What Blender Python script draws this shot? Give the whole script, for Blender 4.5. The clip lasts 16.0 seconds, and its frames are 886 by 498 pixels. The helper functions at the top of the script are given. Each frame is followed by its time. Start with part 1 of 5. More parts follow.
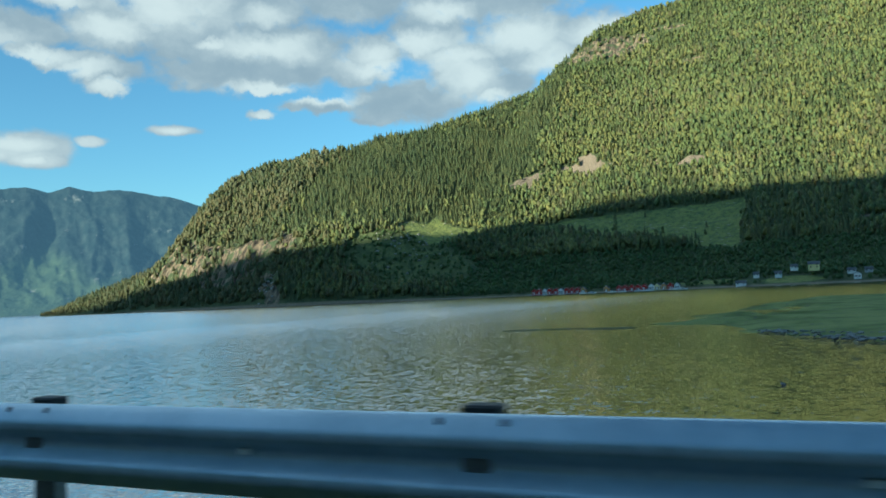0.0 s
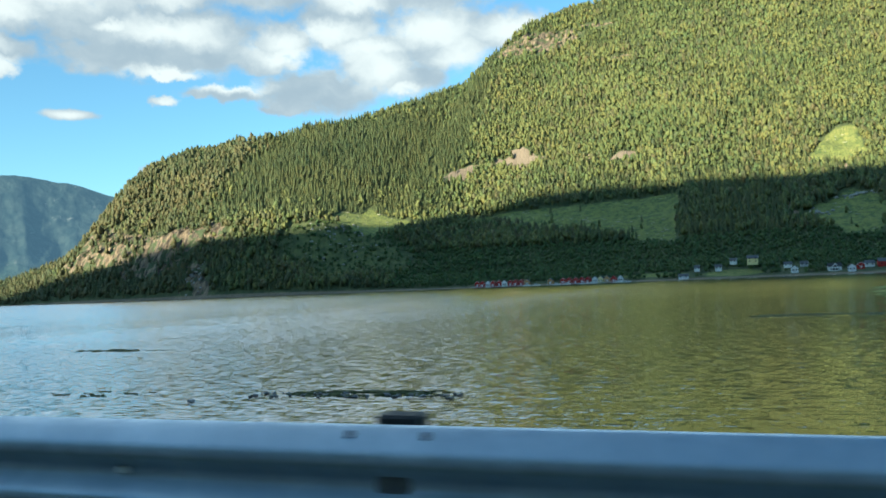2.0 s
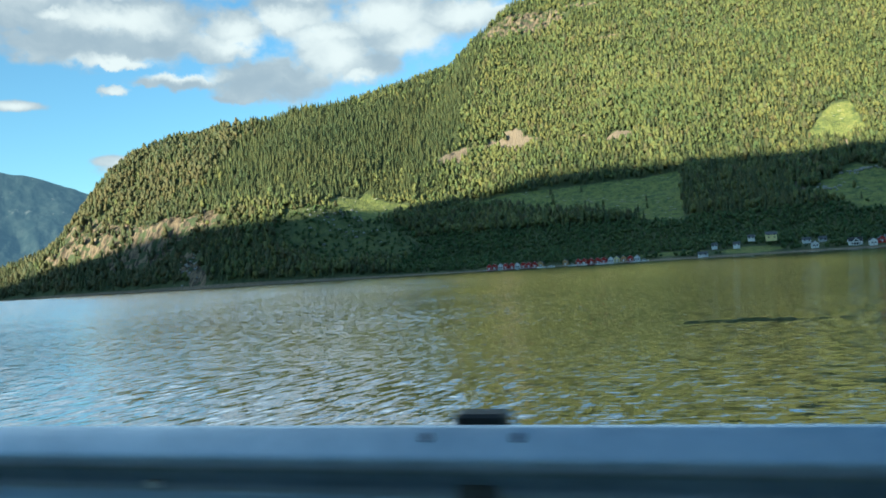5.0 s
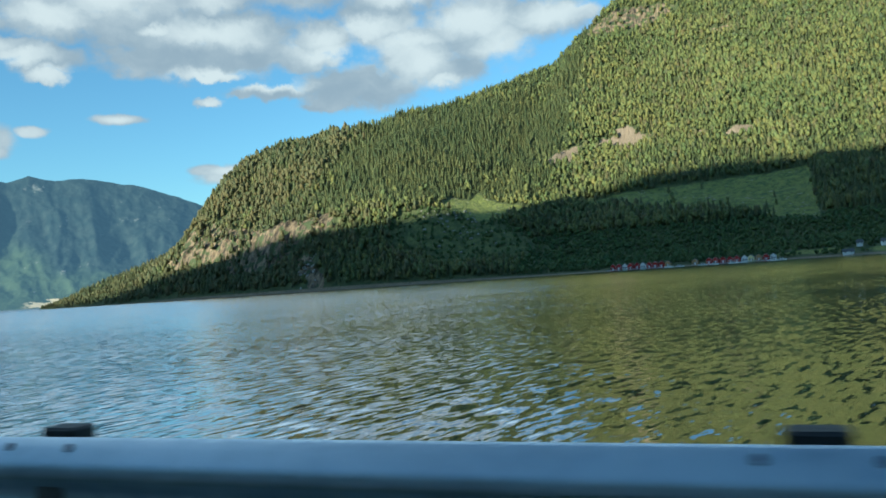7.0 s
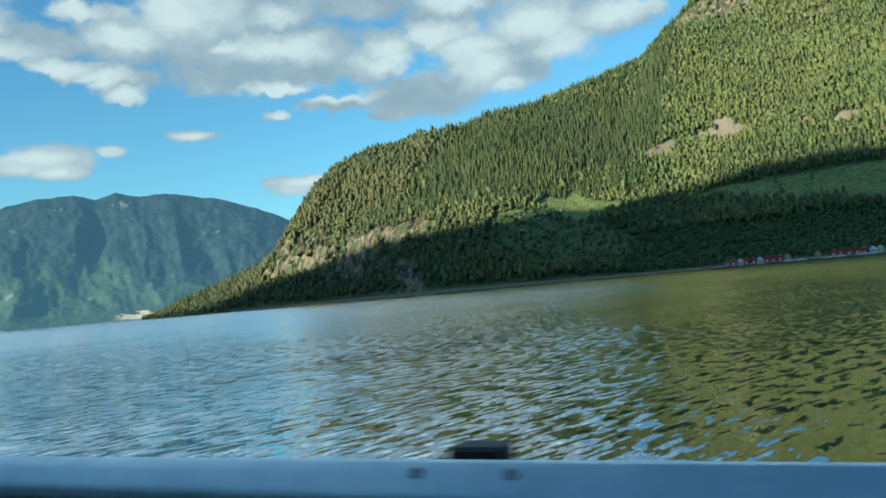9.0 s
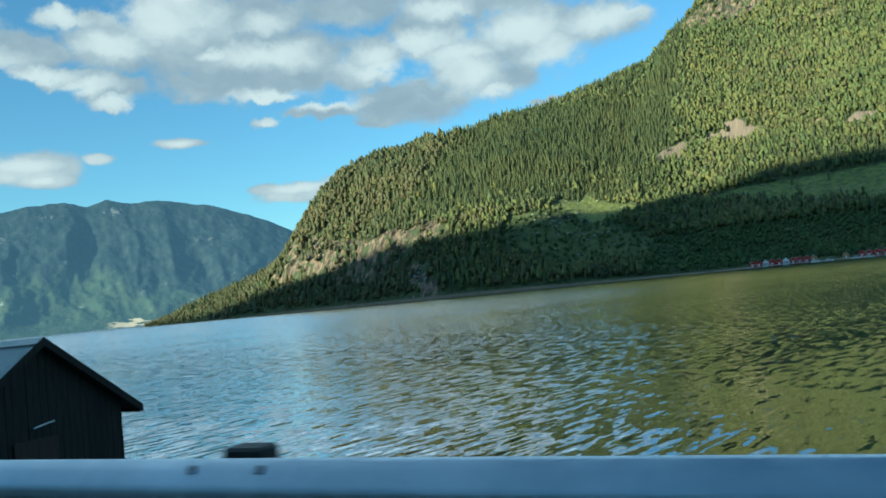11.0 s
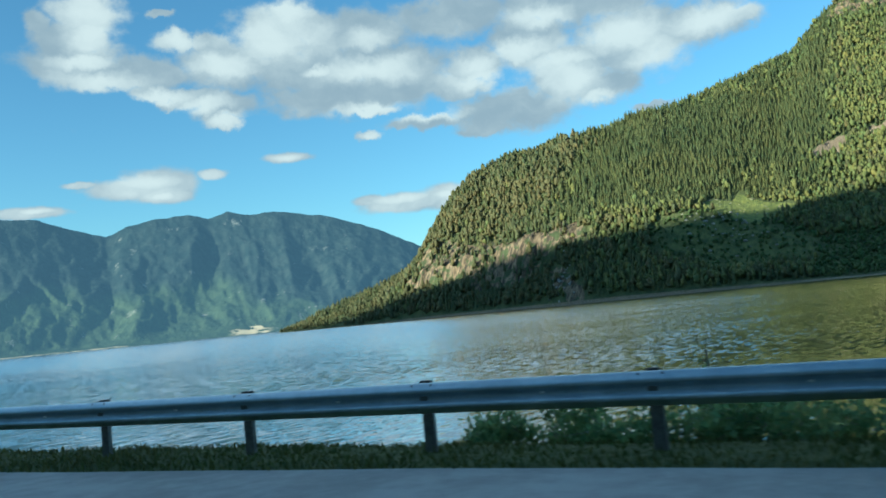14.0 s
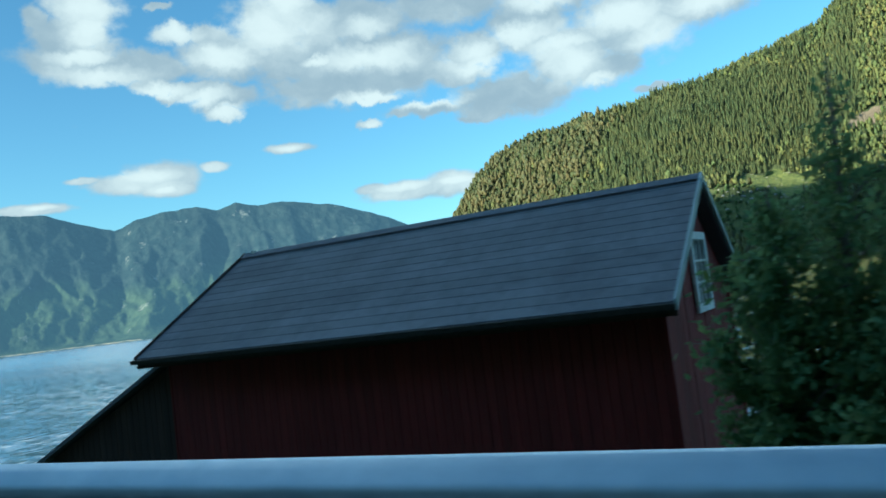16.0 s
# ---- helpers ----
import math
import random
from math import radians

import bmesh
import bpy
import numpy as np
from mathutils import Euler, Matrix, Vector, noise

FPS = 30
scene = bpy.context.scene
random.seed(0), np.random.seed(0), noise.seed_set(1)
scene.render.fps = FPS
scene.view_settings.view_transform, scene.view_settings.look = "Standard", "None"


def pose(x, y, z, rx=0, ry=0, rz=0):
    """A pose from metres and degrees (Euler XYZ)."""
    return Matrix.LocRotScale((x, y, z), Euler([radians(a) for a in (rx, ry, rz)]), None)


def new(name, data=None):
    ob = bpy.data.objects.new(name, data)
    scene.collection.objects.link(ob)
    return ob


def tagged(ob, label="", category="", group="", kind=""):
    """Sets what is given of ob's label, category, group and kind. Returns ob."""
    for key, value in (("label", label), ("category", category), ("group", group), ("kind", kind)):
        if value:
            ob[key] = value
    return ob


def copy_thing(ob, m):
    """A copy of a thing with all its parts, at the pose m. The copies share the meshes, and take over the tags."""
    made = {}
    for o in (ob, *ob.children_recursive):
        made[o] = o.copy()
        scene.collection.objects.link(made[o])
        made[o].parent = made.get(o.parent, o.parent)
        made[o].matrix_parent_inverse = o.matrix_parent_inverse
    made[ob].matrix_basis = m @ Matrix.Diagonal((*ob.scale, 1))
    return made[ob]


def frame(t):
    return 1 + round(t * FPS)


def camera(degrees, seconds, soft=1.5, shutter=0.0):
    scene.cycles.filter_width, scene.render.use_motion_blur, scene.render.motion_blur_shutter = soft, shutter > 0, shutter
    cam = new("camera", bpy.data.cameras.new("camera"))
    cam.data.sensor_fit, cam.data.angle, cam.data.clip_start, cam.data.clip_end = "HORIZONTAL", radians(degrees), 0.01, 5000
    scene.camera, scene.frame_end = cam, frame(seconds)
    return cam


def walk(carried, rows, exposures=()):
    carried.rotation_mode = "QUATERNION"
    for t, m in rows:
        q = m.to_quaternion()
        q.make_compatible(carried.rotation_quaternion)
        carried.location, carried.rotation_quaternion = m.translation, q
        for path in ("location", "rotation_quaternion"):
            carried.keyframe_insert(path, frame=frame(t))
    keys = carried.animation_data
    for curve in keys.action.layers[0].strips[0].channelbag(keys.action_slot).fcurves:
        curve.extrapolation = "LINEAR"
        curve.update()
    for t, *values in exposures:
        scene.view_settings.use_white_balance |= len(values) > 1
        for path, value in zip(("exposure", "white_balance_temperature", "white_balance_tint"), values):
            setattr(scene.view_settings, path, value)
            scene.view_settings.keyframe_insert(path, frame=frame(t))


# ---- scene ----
# ---- camera ----
cam = camera(57.54, 16.0, soft=1.75, shutter=0.06)
walk(cam, [
    (0, pose(-0.13, 0.00, 4.84, 93.30, 2.62, 25.51)),
    (0.5, pose(-10.71, 0.04, 4.84, 92.46, 2.54, 23.06)),
    (1, pose(-19.77, 0.11, 4.84, 91.59, 2.32, 20.58)),
    (1.5, pose(-30.26, 0.22, 4.84, 92.05, 2.69, 19.29)),
    (2, pose(-39.97, 0.37, 4.84, 92.55, 2.34, 19.02)),
    (2.5, pose(-50.31, 0.57, 4.84, 91.90, 2.58, 18.34)),
    (3, pose(-59.37, 0.82, 4.84, 91.98, 2.31, 17.69)),
    (5.5, pose(-108.38, 2.10, 4.84, 91.39, 3.78, 16.05)),
    (6, pose(-118.49, 2.21, 4.84, 91.85, 3.26, 17.89)),
    (6.5, pose(-126.62, 2.25, 4.84, 92.03, 3.05, 19.65)),
    (7, pose(-136.11, 2.22, 4.84, 92.10, 4.00, 22.31)),
    (7.5, pose(-146.32, 2.14, 4.84, 92.96, 4.76, 29.57)),
    (8, pose(-154.99, 2.00, 4.84, 93.48, 4.91, 30.83)),
    (8.5, pose(-165.09, 1.83, 4.84, 92.70, 5.05, 28.01)),
    (11, pose(-209.98, 0.75, 4.84, 93.22, 5.72, 26.47)),
    (11.5, pose(-219.27, 0.50, 4.84, 92.59, 5.53, 28.98)),
    (12, pose(-229.53, 0.22, 4.84, 92.16, 4.43, 31.20)),
    (12.5, pose(-238.17, -0.09, 4.84, 92.77, 3.38, 32.81)),
    (13, pose(-247.16, -0.45, 4.84, 93.74, 3.36, 33.27)),
    (13.5, pose(-256.40, -0.88, 4.84, 94.45, 4.71, 33.71)),
    (14, pose(-265.00, -1.34, 4.84, 94.58, 5.74, 33.75)),
    (14.5, pose(-274.32, -1.90, 4.84, 94.45, 6.89, 33.71)),
    (15, pose(-284.55, -2.60, 4.84, 94.22, 7.44, 33.82)),
    (15.5, pose(-293.33, -3.26, 4.84, 93.93, 7.22, 33.92)),
    (16, pose(-302.55, -4.00, 4.84, 93.70, 7.07, 34.14)),
], exposures=[(0, 1.05, 5350, -5), (1.5, 1.41, 5650, 0), (3, 1.45, 5800, 1), (5.5, 1.28, 5600, 0), (7, 1.08, 5400, -1), (8, 0.91, 5180, -6), (8.6, 1.00, 5280, -7), (11.5, 1.09, 5300, -7), (12, 1.19, 5350, -6), (15.4, 1.06, 5290, -6), (16, 1.27, 5300, -6)])

# ---- light ----
SUN_AZ, SUN_EL = 25.0, 14.5          # the evening sun stands behind the road, this far to the left of the fjord's normal
sun_dir = Vector((-math.sin(radians(SUN_AZ)) * math.cos(radians(SUN_EL)), -math.cos(radians(SUN_AZ)) * math.cos(radians(SUN_EL)), math.sin(radians(SUN_EL))))
sun = new("sun", bpy.data.lights.new("sun", "SUN"))
sun.data.energy, sun.data.angle, sun.data.color = 5.0, radians(0.55), (1.0, 0.87, 0.62)
sun.matrix_world = sun_dir.to_track_quat("Z", "Y").to_matrix().to_4x4()


class Nodes:
    """Short hand for building a node tree."""

    def __init__(self, tree):
        self.t = tree
        tree.nodes.clear()

    def add(self, kind, values=()):
        n = self.t.nodes.new(kind)
        return self.fill(n, values)

    def fill(self, n, values):
        for k, v in dict(values).items():
            if isinstance(v, bpy.types.NodeSocket):
                self.t.links.new(v, n.inputs[k])
            else:
                n.inputs[k].default_value = v
        return n

    def vector(self, op, values):
        n = self.t.nodes.new("ShaderNodeVectorMath")
        n.operation = op
        return self.fill(n, values).outputs

    def attribute(self, name):
        n = self.t.nodes.new("ShaderNodeAttribute")
        n.attribute_name = name
        return n.outputs["Color"]

    def math(self, op, a, b=0.0, clamp=False):
        n = self.t.nodes.new("ShaderNodeMath")
        n.operation, n.use_clamp = op, clamp
        return self.fill(n, {0: a, 1: b}).outputs[0]

    def mix(self, f, a, b, blend="MIX"):
        n = self.t.nodes.new("ShaderNodeMix")
        n.data_type, n.blend_type = "RGBA", blend
        return self.fill(n, {0: f, 6: a, 7: b}).outputs[2]

    def ramp(self, x, lo, hi, a=0.0, b=1.0, kind="SMOOTHSTEP"):
        n = self.t.nodes.new("ShaderNodeMapRange")
        n.interpolation_type = kind
        return self.fill(n, {0: x, 1: lo, 2: hi, 3: a, 4: b}).outputs[0]

    def noise(self, vec, scale, detail=4.0, rough=0.55, dist=0.0):
        return self.add("ShaderNodeTexNoise", {"Vector": vec, "Scale": scale, "Detail": detail, "Roughness": rough, "Distortion": dist}).outputs[0]

    def mapping(self, vec, loc=(0, 0, 0), rot=(0, 0, 0), scale=(1, 1, 1)):
        return self.add("ShaderNodeMapping", {"Vector": vec, "Location": loc, "Rotation": rot, "Scale": scale}).outputs[0]


def build_sky():
    world = bpy.data.worlds.new("evening_sky")
    scene.world = world
    world.use_nodes = True
    n = Nodes(world.node_tree)
    sky = n.add("ShaderNodeTexSky")
    sky.sky_type, sky.sun_disc = "NISHITA", False
    sky.sun_elevation, sky.sun_rotation = radians(SUN_EL), radians(180 + SUN_AZ)
    sky.altitude, sky.air_density, sky.dust_density, sky.ozone_density = 50.0, 1.0, 0.5, 1.6
    d = n.add("ShaderNodeTexCoord").outputs["Generated"]
    s = n.add("ShaderNodeSeparateXYZ", {0: d}).outputs
    az = n.math("MULTIPLY", n.math("ARCTAN2", n.math("MULTIPLY", s[0], -1.0), s[1]), 57.2958)
    el = n.math("MULTIPLY", n.math("ARCSINE", s[2]), 57.2958)
    plane = n.add("ShaderNodeCombineXYZ", {0: az, 1: el}).outputs[0]
    warp = n.add("ShaderNodeTexNoise", {"Vector": plane, "Scale": 0.50, "Detail": 5.0, "Roughness": 0.60}).outputs[1]
    warp = n.vector("SUBTRACT", {0: warp, 1: (0.5, 0.5, 0.5)})[0]
    bent = n.vector("ADD", {0: plane, 1: n.vector("SCALE", {0: warp, 3: 1.9})[0]})[0]
    wisp = n.vector("ADD", {0: plane, 1: n.vector("MULTIPLY", {0: warp, 1: (1.3, 0.5, 0.0)})[0]})[0]
    split_bent, split_wisp = n.add("ShaderNodeSeparateXYZ", {0: bent}).outputs, n.add("ShaderNodeSeparateXYZ", {0: wisp}).outputs
    # cloud heaps and the places where the sun strikes them: azimuth to the left of the fjord's normal, elevation, half width, half height, in degrees
    west = [(56.2, 21.3, 2.2, 1.63), (57.2, 19.8, 2.4, 1.3), (57.0, 18.3, 3.2, 1.32), (55.6, 17.3, 2.8, 0.78), (59.2, 20.7, 0.9, 0.8), (52.7, 17.8, 3.0, 0.93), (51.5, 21.7, 0.8, 0.28), (50.6, 19.8, 1.6, 0.71),
            (48.3, 19.8, 1.3, 0.72), (52.1, 16.6, 1.8, 0.55), (51.5, 15.9, 0.7, 0.33), (47.0, 18.2, 3.7, 1.75), (49.7, 16.2, 2.1, 0.74), (47.8, 15.5, 2.3, 0.97), (47.8, 14.4, 1.4, 0.45), (44.0, 19.9, 2.8, 1.89), (42.5, 21.0, 2.0, 1.23)]
    middle = [(38.4, 20.0, 5.3, 1.54), (40.7, 17.7, 6.1, 1.79), (38.9, 15.8, 6.1, 1.22), (37.4, 14.7, 2.2, 0.35), (35.1, 17.0, 4.1, 2.07), (30.9, 20.5, 4.5, 1.46), (33.4, 13.5, 2.7, 0.5), (35.5, 13.4, 1.0, 0.31), (37.8, 13.0, 0.9, 0.35)]
    east = [(29.7, 17.1, 2.3, 1.35), (31.1, 15.7, 2.4, 0.91), (27.3, 13.7, 4.2, 1.53), (29.0, 12.6, 2.4, 0.39), (25.6, 18.4, 3.0, 2.01), (22.9, 15.8, 3.3, 2.15), (18.6, 17.3, 3.9, 2.44), (20.7, 14.4, 2.5, 1.05),
            (14.5, 17.5, 3.9, 1.4), (11.8, 17.2, 1.9, 0.83), (17.5, 12.8, 1.3, 0.3), (22.0, 20.5, 7.0, 1.6)]
    low = [(43.7, 11.9, 1.5, 0.31), (54.6, 10.3, 2.2, 0.59), (52.4, 10.5, 2.4, 0.95), (52.1, 9.8, 1.6, 0.53), (48.9, 11.0, 0.9, 0.34), (57.3, 10.6, 1.0, 0.22), (59.9, 8.9, 1.7, 0.32), (61.4, 8.9, 1.3, 0.32), (35.7, 8.1, 3.0, 0.62), (32.5, 8.2, 2.4, 0.80), (37.9, 8.4, 1.4, 0.36)]
    lit = [(55.7, 21.7, 1.6, 0.88), (55.7, 19.9, 1.1, 0.9), (55.6, 17.1, 1.8, 0.5), (56.5, 18.5, 1.4, 0.35), (47.3, 18.3, 1.6, 0.73), (50.6, 19.9, 1.3, 0.5), (51.9, 16.3, 1.4, 0.36), (47.7, 14.5, 1.2, 0.38), (49.3, 15.6, 1.3, 0.37), (43.8, 20.2, 2.4, 1.38), (42.7, 21.4, 1.4, 0.65),
           (36.9, 17.4, 2.5, 0.6), (37.2, 19.5, 1.1, 0.45), (40.9, 17.6, 0.7, 0.26), (37.4, 14.7, 2.0, 0.27), (33.4, 13.9, 1.6, 0.23), (37.6, 13.0, 0.7, 0.27)]
    lit_east = [(29.0, 16.1, 2.1, 0.61), (29.7, 17.1, 1.2, 0.53), (22.9, 15.3, 1.4, 1.05), (23.6, 16.7, 1.6, 0.59), (19.1, 17.8, 1.8, 0.94), (17.0, 15.9, 1.3, 0.94), (13.0, 17.6, 2.1, 0.7), (25.9, 17.7, 2.2, 0.52), (24.8, 19.8, 1.6, 0.51), (21.4, 13.8, 0.9, 0.3),
                (52.8, 10.7, 2.2, 0.52), (52.1, 9.7, 0.7, 0.3), (36.1, 8.4, 2.2, 0.36), (59.9, 9.0, 1.3, 0.18), (32.4, 8.4, 1.6, 0.32), (43.7, 11.9, 1.2, 0.25)]

    def gather(places, vec, inner, outer):
        total = 0.0
        for a, e, w, h in places:
            at = n.add("ShaderNodeCombineXYZ", {0: vec[0], 1: vec[1], 2: total}).outputs[0]
            v = n.mapping(at, (a, e, 0), (0, 0, 0), (w, h, 1e6))
            v.node.vector_type = "TEXTURE"
            r = n.ramp(n.vector("LENGTH", {0: v})["Value"], outer, inner)
            total = n.math("MAXIMUM", total, r)
        return total

    high = gather(west + middle + east, split_bent, 0.25, 1.75)
    strip = gather(low, split_wisp, 0.45, 1.75)
    total = n.math("MAXIMUM", high, strip)
    sunny = n.math("MAXIMUM", gather(lit + lit_east[:10], split_bent, 0.0, 2.6), gather(lit_east[10:], split_wisp, 0.0, 1.9))
    # broken cumulus over the rest of the sky, higher up and behind
    rest = n.noise(n.mapping(d, scale=(1, 1, 2.2)), 3.1, 6.0)
    rest = n.math("MULTIPLY", n.ramp(rest, 0.54, 0.70), n.math("MAXIMUM", n.ramp(el, 23.0, 28.0), n.math("MULTIPLY", n.ramp(n.math("ABSOLUTE", n.math("SUBTRACT", az, 35.0)), 45.0, 60.0), n.ramp(el, 6.0, 14.0))))
    # the visible bank is carried up over the fjord, unseen, to brighten the water
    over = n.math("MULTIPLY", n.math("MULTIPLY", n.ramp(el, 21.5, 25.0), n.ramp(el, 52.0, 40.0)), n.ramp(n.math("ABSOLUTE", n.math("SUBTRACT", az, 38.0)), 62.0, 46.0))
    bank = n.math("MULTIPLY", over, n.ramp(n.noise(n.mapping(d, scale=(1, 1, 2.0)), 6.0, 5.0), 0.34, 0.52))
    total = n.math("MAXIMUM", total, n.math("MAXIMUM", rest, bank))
    puff = n.noise(n.mapping(plane, scale=(0.8, 1.2, 1)), 0.75, 5.0, 0.56)
    dens = n.math("ADD", total, n.math("MULTIPLY", n.math("SUBTRACT", puff, 0.5), 1.0))
    cover = n.ramp(dens, 0.14, 0.80)
    # thick parts are grey, the struck faces cream
    fine = n.noise(n.mapping(bent, (1.0, 2.0, 0), scale=(0.7, 1.3, 1)), 0.50, 4.0, 0.5)
    glow = n.math("ADD", n.math("MULTIPLY", n.math("MAXIMUM", sunny, n.math("MULTIPLY", strip, 0.55)), 0.85), n.math("MULTIPLY", n.math("SUBTRACT", fine, 0.46), 1.0))
    light = n.mix(n.ramp(glow, -0.15, 1.0), (0.176, 0.200, 0.213, 1), (0.385, 0.378, 0.345, 1))
    # unseen clouds higher up are made brighter and bluer, to light water and shade
    light = n.mix(n.ramp(el, 22.0, 30.0), light, (0.66, 0.80, 0.89, 1))
    skyc = n.mix(1.0, sky.outputs[0], (0.061, 0.082, 0.086, 1), "MULTIPLY")
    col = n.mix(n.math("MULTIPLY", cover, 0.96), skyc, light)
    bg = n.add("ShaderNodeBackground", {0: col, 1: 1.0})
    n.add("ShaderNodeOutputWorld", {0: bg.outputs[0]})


build_sky()


# ---- materials ----
def material(name, build):
    m = bpy.data.materials.new(name)
    m.use_nodes = True
    n = Nodes(m.node_tree)
    sh = n.add("ShaderNodeBsdfPrincipled")
    n.add("ShaderNodeOutputMaterial", {0: sh.outputs[0]})
    pos = n.add("ShaderNodeNewGeometry").outputs["Position"]
    values = build(n, pos)
    for k, v in values.items():
        if isinstance(v, bpy.types.NodeSocket):
            n.t.links.new(v, sh.inputs[k])
        else:
            sh.inputs[k].default_value = v
    return m


def bump(n, height, strength=0.5, distance=0.02):
    return n.add("ShaderNodeBump", {"Strength": strength, "Distance": distance, "Height": height}).outputs[0]


def island(n):
    return n.add("ShaderNodeNewGeometry").outputs["Random Per Island"]


def leaf_mat(name, dark, light, yellow, scale=0.011, inner=0.9, relief=0.0):
    def build(n, pos):
        r = island(n)
        big = n.ramp(n.noise(pos, scale, 3.0), 0.35, 0.65)
        stand = n.ramp(n.noise(pos, scale * 3.4, 4.0), 0.34, 0.66)
        c = n.mix(n.math("ADD", n.math("MULTIPLY", r, 0.62), n.math("MULTIPLY", stand, 0.38)), dark, light)
        c = n.mix(n.math("MULTIPLY", big, 0.5), c, yellow)
        kind = n.math("FRACT", n.math("MULTIPLY", r, 17.3))
        c = n.mix(n.ramp(kind, 0.30, 0.12), c, n.mix(1.0, c, (1.10, 0.97, 0.92, 1), "MULTIPLY"))
        c = n.mix(n.ramp(kind, 0.70, 0.88), c, n.mix(1.0, c, (0.84, 0.98, 1.10, 1), "MULTIPLY"))
        fine = n.noise(pos, inner, 3.0)
        c = n.mix(n.ramp(fine, 0.3, 0.7), c, n.mix(1.0, c, (0.62, 0.66, 0.6, 1), "MULTIPLY"))
        values = {"Base Color": c, "Roughness": 0.65, "Specular IOR Level": 0.25}
        if relief:
            values["Normal"] = bump(n, n.noise(pos, 0.55, 4.0, 0.65), 1.0, relief)
        return values
    return material(name, build)


M_CONIFER = leaf_mat("conifer_needles", (0.064, 0.082, 0.032, 1), (0.110, 0.124, 0.045, 1), (0.142, 0.142, 0.050, 1), relief=1.3)
M_PINE = leaf_mat("pine_needles", (0.064, 0.078, 0.034, 1), (0.140, 0.134, 0.054, 1), (0.170, 0.138, 0.060, 1), relief=1.3)
M_BROAD = leaf_mat("broadleaf_foliage", (0.082, 0.104, 0.034, 1), (0.168, 0.184, 0.058, 1), (0.236, 0.220, 0.070, 1), relief=1.3)
M_SCRUB = leaf_mat("scrub_foliage", (0.053, 0.087, 0.028, 1), (0.097, 0.150, 0.042, 1), (0.115, 0.148, 0.048, 1), relief=1.6)


def hill_build(n, pos):
    cov = n.attribute("cover")
    rock, grass, scree = n.add("ShaderNodeSeparateColor", {0: cov}).outputs[:3]
    f = n.noise(pos, 0.12, 6.0)
    g = n.noise(pos, 0.9, 4.0)
    soil = n.mix(n.ramp(f, 0.3, 0.7), (0.055, 0.074, 0.026, 1), (0.105, 0.118, 0.042, 1))
    tuft = n.noise(pos, 0.35, 4.0, 0.65)
    green = n.mix(n.ramp(n.math("ADD", n.math("MULTIPLY", f, 0.55), n.math("MULTIPLY", tuft, 0.45)), 0.34, 0.62), (0.050, 0.088, 0.028, 1), (0.235, 0.245, 0.056, 1))
    streak = n.noise(n.mapping(pos, scale=(1, 0.35, 0.14)), 0.24, 6.0, 0.70)
    stone = n.mix(n.ramp(streak, 0.38, 0.60), (0.042, 0.034, 0.026, 1), (0.28, 0.200, 0.122, 1))
    stone = n.mix(n.ramp(n.noise(pos, 0.085, 4.0), 0.50, 0.58), stone, (0.060, 0.080, 0.030, 1))
    gravel = n.mix(n.ramp(g, 0.3, 0.7), (0.18, 0.135, 0.090, 1), (0.30, 0.225, 0.155, 1))
    hay = n.mix(n.ramp(tuft, 0.35, 0.65), (0.12, 0.16, 0.036, 1), (0.31, 0.285, 0.075, 1))
    green = n.mix(n.ramp(grass, 0.78, 0.98), green, hay)
    c = n.mix(n.ramp(grass, 0.35, 0.65), soil, green)
    c = n.mix(n.ramp(n.math("ADD", rock, n.math("MULTIPLY", n.math("SUBTRACT", f, 0.5), 0.9)), 0.4, 0.6), c, stone)
    c = n.mix(n.ramp(n.math("ADD", scree, n.math("MULTIPLY", n.math("SUBTRACT", g, 0.5), 0.4)), 0.4, 0.6), c, gravel)
    return {"Base Color": c, "Roughness": 0.9, "Normal": bump(n, n.math("ADD", streak, n.math("MULTIPLY", g, 0.3)), 1.0, 2.6)}


M_HILL = material("forest_hill_ground", hill_build)


def far_build(n, pos):
    g = n.noise(n.mapping(pos, scale=(1, 1, 0.5)), 0.02, 6.0, 0.65)
    f = n.noise(pos, 0.0035, 5.0, 0.6)
    cov = n.add("ShaderNodeSeparateColor", {0: n.attribute("cover")}).outputs
    # base colour holds the light: low the sunlit foot, high the shaded upper slope
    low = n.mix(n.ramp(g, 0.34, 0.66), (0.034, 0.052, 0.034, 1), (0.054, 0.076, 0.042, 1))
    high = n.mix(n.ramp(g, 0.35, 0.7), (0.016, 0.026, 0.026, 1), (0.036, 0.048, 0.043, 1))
    # share of the painted sunlit tone, its edge broken up by noise
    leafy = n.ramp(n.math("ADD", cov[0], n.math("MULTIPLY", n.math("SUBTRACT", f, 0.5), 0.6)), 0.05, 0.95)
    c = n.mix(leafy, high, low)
    bare = n.ramp(n.noise(n.mapping(pos, scale=(1, 1, 0.45)), 0.012, 5.0, 0.7), 0.62, 0.70)
    c = n.mix(n.math("MULTIPLY", bare, 0.5), c, (0.26, 0.25, 0.22, 1))
    c = n.mix(n.ramp(cov[2], 0.3, 0.7), c, (0.44, 0.35, 0.22, 1))
    # the air's haze is put in as a faint bluish emission
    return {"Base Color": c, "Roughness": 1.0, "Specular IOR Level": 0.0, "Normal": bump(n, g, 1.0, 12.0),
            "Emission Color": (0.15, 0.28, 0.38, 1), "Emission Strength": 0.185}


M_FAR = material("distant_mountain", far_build)


